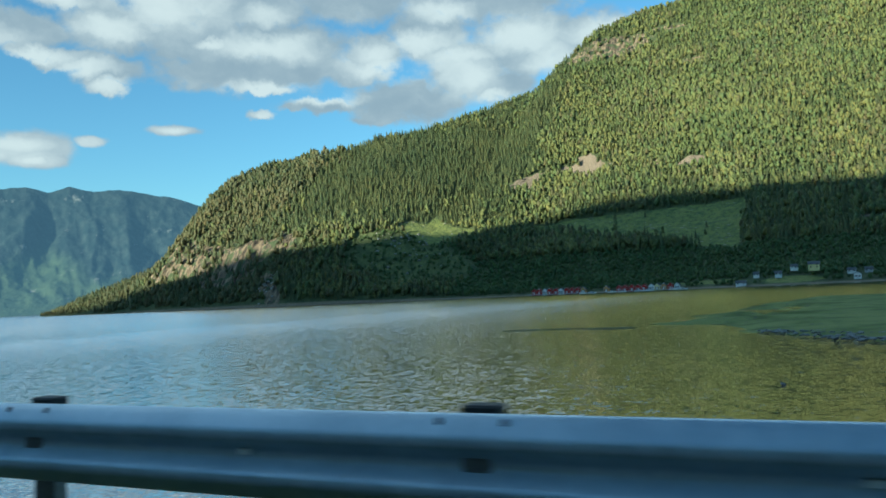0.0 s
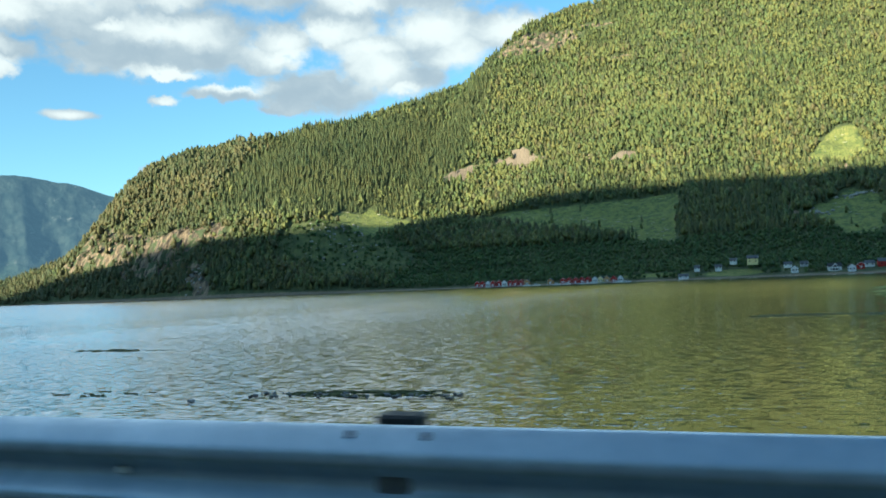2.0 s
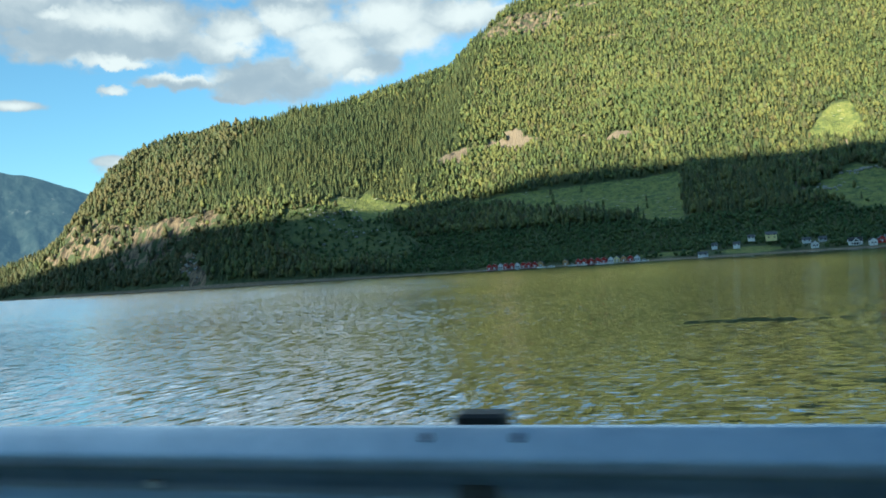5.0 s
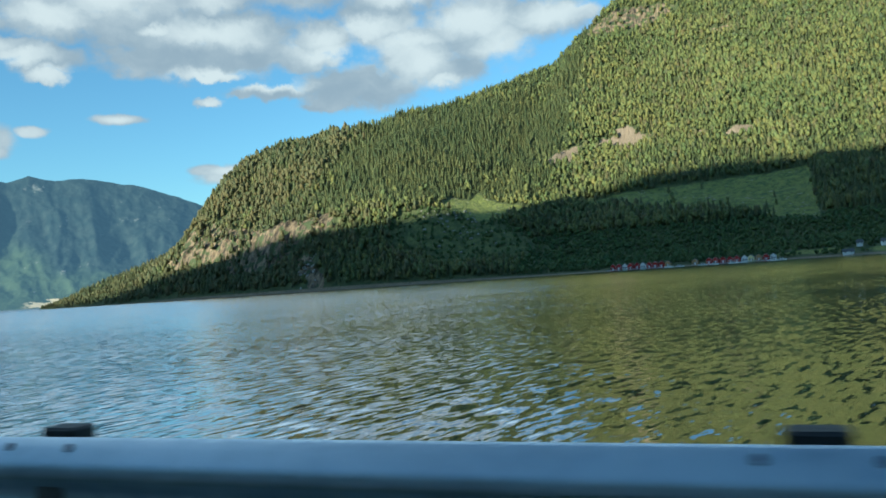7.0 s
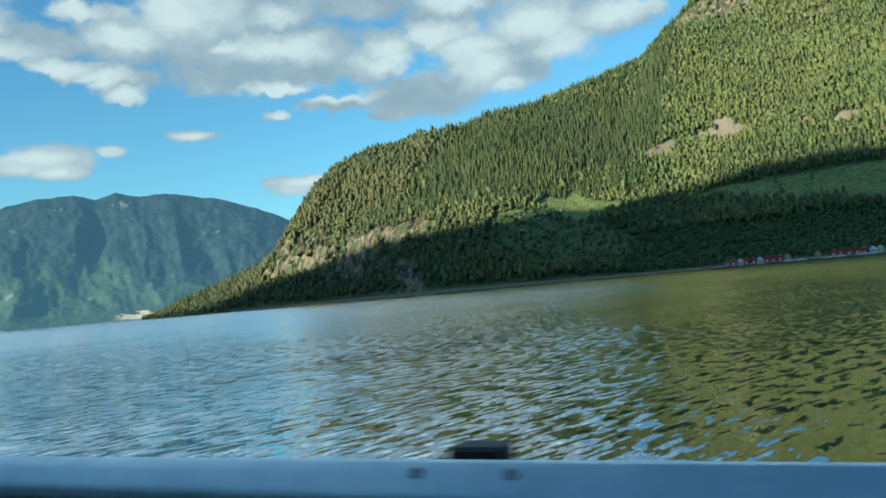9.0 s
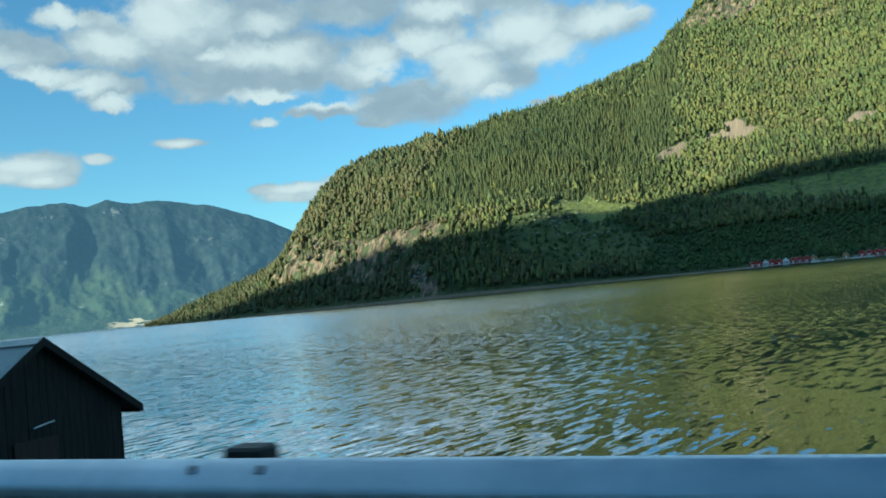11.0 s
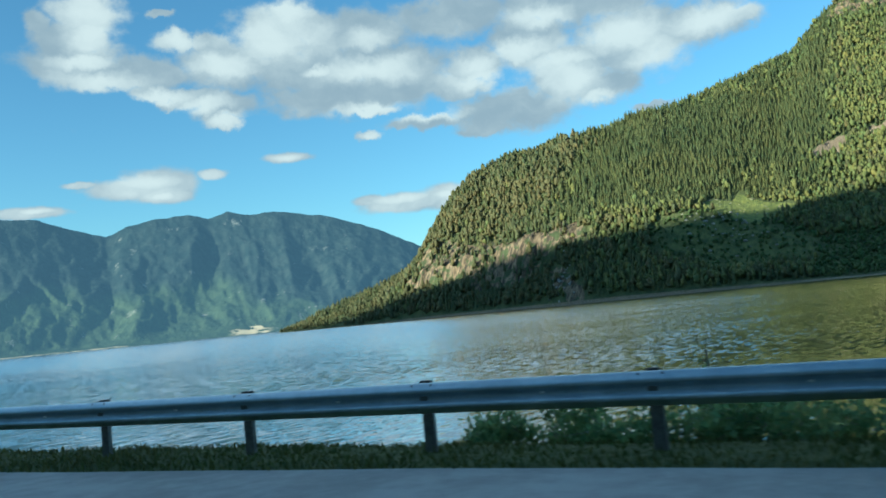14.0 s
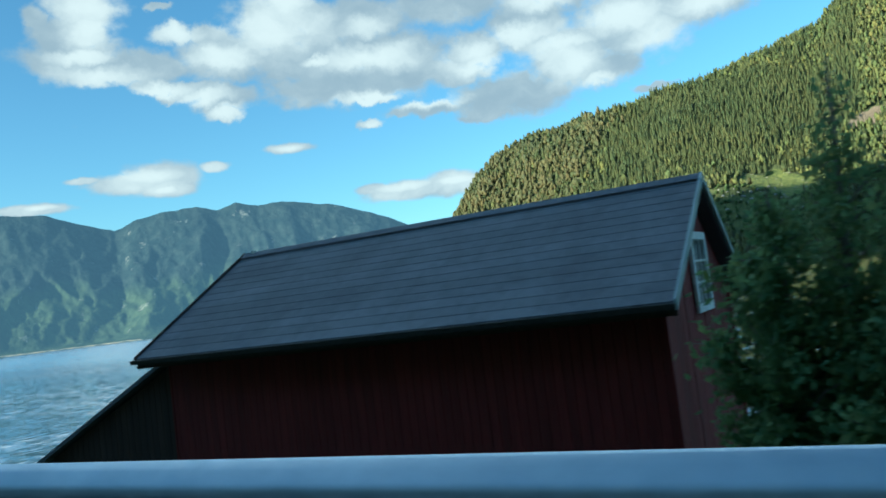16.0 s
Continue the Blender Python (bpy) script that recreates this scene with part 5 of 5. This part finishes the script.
for k, (x, y, top, spread, n) in enumerate([(-258.15, 8.75, 4.95, 0.7, 3600), (-254.7, 8.4, 4.85, 0.95, 6500), (-259.0, 9.0, 4.1, 0.9, 4600), (-257.2, 8.9, 4.5, 0.95, 5600), (-256.3, 8.8, 4.45, 0.95, 5600), (-255.5, 8.7, 4.3, 0.9, 4600),
                                             (-268.1, 9.0, 4.2, 0.28, 260), (-264.9, 7.5, 4.3, 0.3, 360), (-264.0, 8.4, 3.6, 0.5, 800), (-266.2, 8.2, 3.5, 0.5, 800), (-269.5, 7.8, 3.4, 0.4, 500), (-252.2, 8.3, 3.6, 0.5, 1100), (-254.0, 8.6, 3.7, 0.5, 1000), (-246.8, 7.2, 3.3, 0.4, 700), (-292.0, 6.6, 3.5, 0.4, 600)]):
    leafy("birch_sapling", "young green birch sapling on the bank behind the guardrail", "sapling", x, y, foot(x, y), top - foot(x, y), spread, n, 80 + k, 0.050, group="saplings on the bank")


leafy("birch_sapling", "dense young birch standing alone behind the guardrail", "sapling", -249.7, 7.95, foot(-249.7, 7.95), 4.35 - foot(-249.7, 7.95), 0.55, 7000, 98, 0.050, True, group="saplings on the bank")
rw = random.Random(77)
for k in range(18):
    x = -256.5 - 0.78 * k + rw.uniform(-0.3, 0.3)
    y = float(np.interp(x, BAY_X, BAY_Y)) + rw.uniform(1.0, 1.9)
    leafy("roadside_weed", "tangled green weed and brush behind the lay-by's guardrail", "weed", x, y, foot(x, y), rw.uniform(3.55, 4.05) - (0.45 if x < -262.5 else 0.0) - foot(x, y), rw.uniform(0.45, 0.65), 1100, 120 + k, 0.042, group="weeds behind the lay-by")


# ---- verge grass ----
def verge_grass():
    rng = np.random.RandomState(12)
    n = 38000
    x = np.where(rng.rand(n) < 0.22, rng.uniform(-306, -296, n), rng.uniform(-299, -246, n))
    lo, hi = np.maximum(pave_edge(x), np.interp(x, RAIL_X, RAIL_Y) + 0.2) - 0.03, np.interp(x, BAY_X, BAY_Y) + 1.0
    y = lo + (hi - lo) * rng.rand(n) ** 0.9
    z = bank_z(x, y)
    tall = rng.uniform(0.03, 0.13, n) * (0.4 + 1.2 * fbm(x * 1.3, y * 1.3, 2)) * np.where(y > np.interp(x, BAY_X, BAY_Y) - 0.2, 0.62, 0.72)
    a = rng.uniform(0, 2 * math.pi, n)
    w = rng.uniform(0.006, 0.014, n)
    dx, dy = np.cos(a) * w, np.sin(a) * w
    bx, by = rng.normal(0, 0.35, n) * tall, rng.normal(0, 0.35, n) * tall
    V = np.stack([np.stack([x - dx, y - dy, z - 0.02], 1), np.stack([x + dx, y + dy, z - 0.02], 1),
                  np.stack([x + 0.35 * bx + dx * 0.8, y + 0.35 * by + dy * 0.8, z + 0.6 * tall], 1), np.stack([x + bx, y + by, z + tall], 1)], 1).reshape(-1, 3)
    k = np.arange(n) * 4
    F = np.concatenate([np.stack([k, k + 1, k + 2], 1), np.stack([k, k + 2, k + 3], 1)])
    tagged(put("verge_grass", tri_mesh("verge_grass", V, F), M_GRASS), "rough green grass along the lay-by", "grass", kind="stuff")


verge_grass()
stake = thing("edge_marker", "small white plastic marker stake in the verge", "marker", pose(-295.44, 2.62, 3.44, 4, -8, 20))
part("blade", prism([(-0.03, 0), (0.03, 0), (0.035, 0.12), (0.015, 0.18), (-0.02, 0.16)], "y", -0.006, 0.006), M_WHITE, stake)


# ---- shoals, tidal flat and stones in the water ----
def shoal(name, label, x0, x1, y0, y1, top, mask, mat, nu=90, nv=40):
    x, y = np.meshgrid(np.linspace(x0, x1, nu), np.linspace(y0, y1, nv), indexing="ij")
    z = mask(x, y)
    z = -0.25 + (top + 0.25) * z
    me = smooth_mesh(tri_mesh(name, np.stack([x, y, z], -1).reshape(-1, 3), grid_faces(nu, nv)))
    tagged(put(name, me, mat), label, "shoal", kind="structure")


def strip(cx, cy, rx, ry, k):
    return lambda x, y: np.clip((1.15 - np.hypot((x - cx) / rx, (y - cy) / ry)) * 1.6, 0, 1) * np.clip(2.6 * fbm(x / k, y / (k * 0.5), 3) - 0.55, 0, 1)


def wisps(cx, cy, rx, ry, bare=3.0):
    return lambda x, y: np.clip((1.15 - np.hypot((x - cx) / rx, (y - cy) / ry)) * 2.2, 0, 1) * np.clip(6.0 * fbm(x / 0.75, y / 0.28, 3) - bare, 0, 1)


M_WEED = plain("wet_seaweed", (0.024, 0.030, 0.012, 1), (0.105, 0.120, 0.040, 1), 1.5, 0.8, 0, 6.0, 0.05, 0.8, 0.0, 0.15)
shoal("ground_shoal_weed", "low strip of dark seaweed breaking the water", -63, -49, 32.0, 37.0, 0.07, wisps(-55.5, 34.3, 5.6, 1.5, 2.5), M_WEED, 240, 90)
shoal("ground_shoal_patch", "dark patches of seaweed at the surface", -76, -65, 31.0, 37.0, 0.05, wisps(-70.0, 33.8, 4.6, 1.4, 3.2), M_WEED, 200, 90)
shoal("ground_shoal_mat", "flat mat of green weed at the surface near the bank", -96, -78, 30.0, 37.0, 0.07, wisps(-86.8, 33.2, 6.4, 1.3, 2.3), M_WEED, 260, 90)
shoal("ground_shoal_bar", "thin dark shoal bar showing above the water", -46, -8, 84, 108, 0.10, strip(-27, 95.5, 17, 3.2, 4.0), M_WEED)
shoal("ground_shoal_far", "thin line of weed in the water", -103, -82, 57, 64, 0.20, strip(-93, 60.8, 8, 0.9, 1.6), M_WEED)
shoal("ground_tidal_flat", "green tidal flat of grass and mud off the shore", -26, 130, 58, 250, 0.55,
      lambda x, y: step(x - np.interp(y, [58, 67, 80, 97, 106, 118, 149, 216, 242], [8, 0, -7, -15, -27, -20, -18, -9, 12]) + 7 * (fbm(x / 9, y / 9, 3) - 0.5), -2, 10) * step(y, 58, 66) * (1 - step(y, 215, 245)) * np.maximum(step(x, -8, 6), step(fbm(x / 11 + 3, y / 6, 3), 0.46, 0.58)), M_FLAT, 120, 120)
shoal("ground_shoal_near", "stony mud shoal near the bank", -12, 40, 30, 48, 0.12, strip(16, 39.5, 20, 5.0, 2.5), M_WEED)


def stones(label, spots, seed):
    rng = random.Random(seed)
    meshes = []
    for k in range(5):
        bm = bmesh.new()
        bmesh.ops.create_icosphere(bm, subdivisions=2, radius=1.0)
        for v in bm.verts:
            v.co *= 1 + 0.45 * (noise.noise(v.co * 1.4 + Vector((k * 7.1, 0, 0))))
        me = bpy.data.meshes.new("stone")
        bm.to_mesh(me)
        bm.free()
        meshes.append(me)
    for x, y, z, r in spots:
        ob = put("stone", rng.choice(meshes), M_STONE)
        ob.matrix_basis = Matrix.LocRotScale((x, y, z), Euler((rng.uniform(-0.3, 0.3), rng.uniform(-0.3, 0.3), rng.uniform(0, 6))), (r * rng.uniform(1.0, 1.6), r * rng.uniform(0.7, 1.1), r * rng.uniform(0.35, 0.6)))
        tagged(ob, label, "stone", "stones at the water")


rs = random.Random(31)


def edge_stones():
    """Flat stones in belts along the flat's edge."""
    spots = []
    for k in range(340):
        y = rs.uniform(64, 82)
        x = float(np.interp(y, [64, 67, 80, 84], [6, 1, -6, -7])) + abs(rs.gauss(0, 1)) * 4.5 * (1 + (82 - y) / 10)
        if vnoise(x / 2.5, y / 1.2) > 0.42:
            spots.append((x, y, 0.20, rs.uniform(0.08, 0.26)))
    return spots


stones("dark wet stone on the tidal flat's edge", edge_stones(), 5)
stones("small dark stone standing out of the water", [(-62.96, 31.4, 0.05, 0.17), (-2.3, 40.4, 0.06, 0.13)] + [(rs.uniform(-61, -50.5), rs.uniform(33.0, 34.3), 0.05, rs.uniform(0.05, 0.12)) for k in range(60)], 6)
stones("grey shore stone below the road bank", [(rs.uniform(-240, -220), rs.uniform(15.2, 17.5), 0.1, rs.uniform(0.2, 0.5)) for k in range(24)], 7)


# ---- the hamlet on the far shore ----
def paint(name, a, b):
    return plain(name, (*a, 1), (*b, 1), 0.4, 0.85, 0, 3.0, 0.02, 0.4, 0.0, 0.15)


M_HRED, M_HWHITE, M_HOCHRE, M_HYELLOW, M_HGREY = paint("house_red", (0.34, 0.030, 0.026), (0.46, 0.050, 0.042)), paint("house_white", (0.66, 0.66, 0.64), (0.8, 0.8, 0.78)), paint("house_ochre", (0.42, 0.24, 0.10), (0.52, 0.31, 0.14)), paint("house_yellow", (0.66, 0.58, 0.26), (0.76, 0.68, 0.34)), paint("house_grey", (0.35, 0.36, 0.37), (0.48, 0.49, 0.5))
M_ROOFD = paint("dark_tile_roof", (0.035, 0.034, 0.036), (0.075, 0.072, 0.074))
M_ROOFR, M_ROOFG = paint("red_tile_roof", (0.16, 0.055, 0.04), (0.25, 0.09, 0.06)), paint("grey_tile_roof", (0.08, 0.08, 0.085), (0.15, 0.15, 0.155))
PROTO = {}


def house(kind, wall, roof, w, d, h, rise, x, y, z, turn, label, group):
    """A gabled wooden house: w along its ridge, d across; its front gable looks along -y before the turn."""
    key = (kind, wall.name, roof.name, w, d, h)
    m = pose(x, y, z, 0, 0, turn)
    if key in PROTO:
        return copy_thing(PROTO[key], m)
    t = thing(kind, label, "house", m, group)
    PROTO[key] = t
    part("wall", prism([(-d / 2, -2.0), (d / 2, -2.0), (d / 2, h), (0, h + rise), (-d / 2, h)], "y", -w / 2, w / 2), wall, t)
    for s in (-1, 1):
        part("roof", prism([(s * (d / 2 + 0.4), h - 0.25), (0, h + rise + 0.15), (0, h + rise + 0.4), (s * (d / 2 + 0.4), h)], "y", -w / 2 - 0.4, w / 2 + 0.4), roof, t)
    trim = M_HWHITE if wall.name != "house_white" else M_HGREY
    for lev in range(2 if h > 4 else 1):
        for k in (-1, 1):
            win = part("window", boxed(k * d * 0.24 - 0.5, k * d * 0.24 + 0.5, -w / 2 - 0.06, -w / 2 + 0.02, 0.9 + 2.6 * lev, 2.2 + 2.6 * lev), M_PANE, t)
            part("window_frame", box(box(boxed(k * d * 0.24 - 0.65, k * d * 0.24 - 0.5, -w / 2 - 0.1, -w / 2 + 0.02, 0.75 + 2.6 * lev, 2.35 + 2.6 * lev), k * d * 0.24 + 0.5, k * d * 0.24 + 0.65, -w / 2 - 0.1, -w / 2 + 0.02, 0.75 + 2.6 * lev, 2.35 + 2.6 * lev), k * d * 0.24 - 0.5, k * d * 0.24 + 0.5, -w / 2 - 0.1, -w / 2 + 0.02, 2.2 + 2.6 * lev, 2.35 + 2.6 * lev), trim, win, "painted frame")
        for s in (-1, 1):
            for q in (-0.28, 0.28):
                part("window", boxed(s * d / 2 - 0.03 if s > 0 else s * d / 2 - 0.06, s * d / 2 + 0.06 if s > 0 else s * d / 2 + 0.03, q * w - 0.5, q * w + 0.5, 0.9 + 2.6 * lev, 2.2 + 2.6 * lev), M_PANE, t)
    part("door", boxed(-0.5, 0.5, -w / 2 - 0.06, -w / 2 + 0.02, 0, 2.0), trim, t)
    part("barge_board", prism([(-d / 2 - 0.4, h - 0.15), (0, h + rise + 0.20), (d / 2 + 0.4, h - 0.15), (d / 2 + 0.4, h), (0, h + rise + 0.40), (-d / 2 - 0.4, h)], "y", -w / 2 - 0.46, -w / 2 - 0.4), trim, t, "painted barge board")
    return t


def hamlet():
    rng = random.Random(9)
    cabins = "row of shore cabins"
    first = ["R", "R", "W", "R", "R", "W", "R", "R", "R", "O"]
    second = ["O", "-", "R", "R", "R", "R", "R", "W", "Y", "O", "R", "W"]
    mats = {"R": (M_HRED, "small red wooden shore cabin with white trim"), "W": (M_HWHITE, "small white wooden shore cabin"), "O": (M_HOCHRE, "small ochre wooden shore cabin"), "Y": (M_HYELLOW, "small yellow wooden shore cabin")}
    for x0, x1, row, yy in ((-289, -234, first, 838), (-207, -136, second, 829)):
        for k, c in enumerate(row):
            if c == "-":
                continue
            x = x0 + (x1 - x0) * k / (len(row) - 1)
            wall, label = mats[c]
            house("shore_cabin", wall, M_ROOFR if c == "R" else M_ROOFG, 7.0, 5.4, 3.4, 2.3, x, yy + rng.uniform(-1.5, 1.5), 1.4, rng.choice((0, 0, 6, -8)), label, cabins)
    for x0, x1, y in ((-294, -229, 832), (-210, -131, 823)):
        quay = thing("quay", "low grey timber quay in front of the cabins", "quay", pose(0, 0, 0))
        part("deck", boxed(x0, x1, y - 2.5, y + 5.0, 0.55, 1.35, 0.05), M_HGREY, quay)
        x = x0 + 2
        while x < x1:
            part("pile", prism([(x + 0.2 * math.cos(a), y - 2.6 + 0.2 * math.sin(a)) for a in np.linspace(0, 2 * math.pi, 7)[:-1]], "z", -1.0, 1.6), M_BROWN, quay)
            x += 6
    for x, y, z, w, d, h, wall, roof, turn, label in (
            (-74, 806, 1.6, 9, 5, 2.2, M_HWHITE, M_ROOFG, 90, "low white boathouse on the far shore"),
            (-11, 822, 14.0, 9.5, 7, 4.2, M_HYELLOW, M_ROOFG, 90, "two-storey pale yellow house on a green knoll"),
            (-28, 830, 15.0, 6, 5, 2.2, M_HWHITE, M_ROOFG, 80, "small white house among trees"),
            (-42, 826, 9.0, 6, 5, 2.4, M_HWHITE, M_ROOFG, 90, "small white cottage half hidden by trees"),
            (-62, 832, 9.5, 5, 5, 2.2, M_HWHITE, M_ROOFG, 90, "small white house in the trees"),
            (24, 806, 3.0, 7, 6, 3.4, M_HWHITE, M_ROOFG, 0, "white cottage near the shore"),
            (20, 826, 9.0, 7, 5, 2.2, M_HWHITE, M_ROOFG, 90, "white bungalow above the shore"),
            (34, 826, 9.0, 6.5, 5, 2.2, M_HGREY, M_ROOFG, 90, "grey bungalow above the shore"),
            (70, 796, 2.6, 7, 6, 3.4, M_HWHITE, M_ROOFG, 0, "white boathouse by the water"),
            (78, 802, 2.6, 6, 6, 3.2, M_HRED, M_ROOFG, 0, "small red boathouse by the water"),
            (86, 808, 3.0, 8, 6, 2.6, M_HWHITE, M_ROOFG, 90, "long white shed by the shore"),
            (98, 806, 3.4, 11, 7, 3.6, M_HRED, M_ROOFG, 90, "long red storehouse with a grey roof"),
            (112, 800, 2.8, 8, 6, 3.4, M_HRED, M_ROOFG, 90, "red warehouse by the quay"),
            (126, 802, 3.0, 9, 8, 4.2, M_HGREY, M_ROOFG, 0, "grey house by the shore")):
        zz = max(z, float(hill_z(np.array([x]), np.array([y]))[0]) + 0.3)
        house("house", wall, roof, w, d, h, 2.6 if d > 6 else 2.0, x, y, zz, turn, label, "houses on the far shore")


hamlet()


def gabled_house():
    """The large white house by the water: a dark roof along the shore, and a glazed gable towards the fjord."""
    t = house("house", M_HWHITE, M_ROOFD, 11.0, 8.0, 3.9, 3.0, 57, 804, 3.2, 90, "large white house with a dark roof and a wide front gable", "houses on the far shore")
    part("front_gable", prism([(-2.6, -1.0), (2.6, -1.0), (2.6, 3.7), (0, 6.6), (-2.6, 3.7)], "x", -5.4, 0.0), M_HWHITE, t)
    for k in (-1, 1):
        part("gable_roof", prism([(k * 3.1, 3.35), (0, 6.75), (0, 7.0), (k * 3.1, 3.6)], "x", -6.0, 0.0), M_ROOFD, t)
        part("gable_board", prism([(k * 3.1, 3.3), (0, 6.7), (0, 7.1), (k * 3.1, 3.7)], "x", -6.12, -6.0), M_HWHITE, t)
        part("balcony_post", boxed(-6.0, -5.8, k * 2.5 - 0.1, k * 2.5 + 0.1, -1.0, 3.4), M_HWHITE, t)
        part("gable_window", boxed(-5.46, -5.38, k * 1.15 - 0.9, k * 1.15 + 0.9, 0.5, 2.2), M_PANE, t)
    part("gable_window", prism([(-1.7, 3.5), (1.7, 3.5), (0, 5.5)], "x", -5.47, -5.38), M_PANE, t, "dark triangular gable window")
    part("balcony", boxed(-6.05, -5.4, -2.7, 2.7, 2.55, 2.75), M_HWHITE, t)


gabled_house()


# ---- boats at the quay ----
def motorboat():
    boat = thing("motorboat", "small white motorboat moored at the cabins' quay", "boat", pose(-199, 815.8, 0, 0, 0, 2), "boats at the quay")
    bm = bmesh.new()
    rows = []
    for x, w, k in ((-4.2, 1.2, 0.0), (-2.0, 1.4, 0.0), (1.5, 1.35, 0.05), (3.4, 0.8, 0.25), (4.6, 0.06, 0.45)):
        rows.append([bm.verts.new(p) for p in ((x, -w, 1.05 + k), (x, -w * 0.75, -0.1 + k * 0.5), (x, 0, -0.35 + k), (x, w * 0.75, -0.1 + k * 0.5), (x, w, 1.05 + k))])
    for a, b in zip(rows, rows[1:]):
        for i in range(4):
            bm.faces.new((a[i], a[i + 1], b[i + 1], b[i]))
        bm.faces.new((a[4], a[0], b[0], b[4]))
    bm.faces.new(rows[0])
    bm.faces.new(rows[-1][::-1])
    part("hull", bm, M_HWHITE, boat)
    cabin = part("cabin", prism([(-1.6, 0.9), (1.9, 0.9), (1.1, 2.4), (-1.4, 2.4)], "y", -1.0, 1.0), M_HWHITE, boat)
    part("windscreen", prism([(1.80, 1.25), (1.93, 1.25), (1.33, 2.25), (1.20, 2.25)], "y", -0.85, 0.85), M_PANE, cabin, "dark windscreen")
    for sgn in (-1, 1):
        part("side_window", boxed(-1.1, 0.9, sgn * 1.0 - 0.02, sgn * 1.0 + 0.02, 1.5, 2.1), M_PANE, cabin)
    part("rubbing_strake", prism([(-4.25, 0.80), (3.3, 0.85), (3.3, 0.97), (-4.25, 0.92)], "y", -1.46, -1.40), M_BROWN, boat, "dark rubbing strake")
    return boat


first_boat = motorboat()
for bx, by, turn in ((-189, 816.2, 6), (-172, 815.6, -3), (-163, 816.4, 175), (-138, 816.0, 4), (-129, 817.5, 20), (-222, 824.5, -8), (-232, 826.0, 170)):
    copy_thing(first_boat, pose(bx, by, 0, 0, 0, turn))
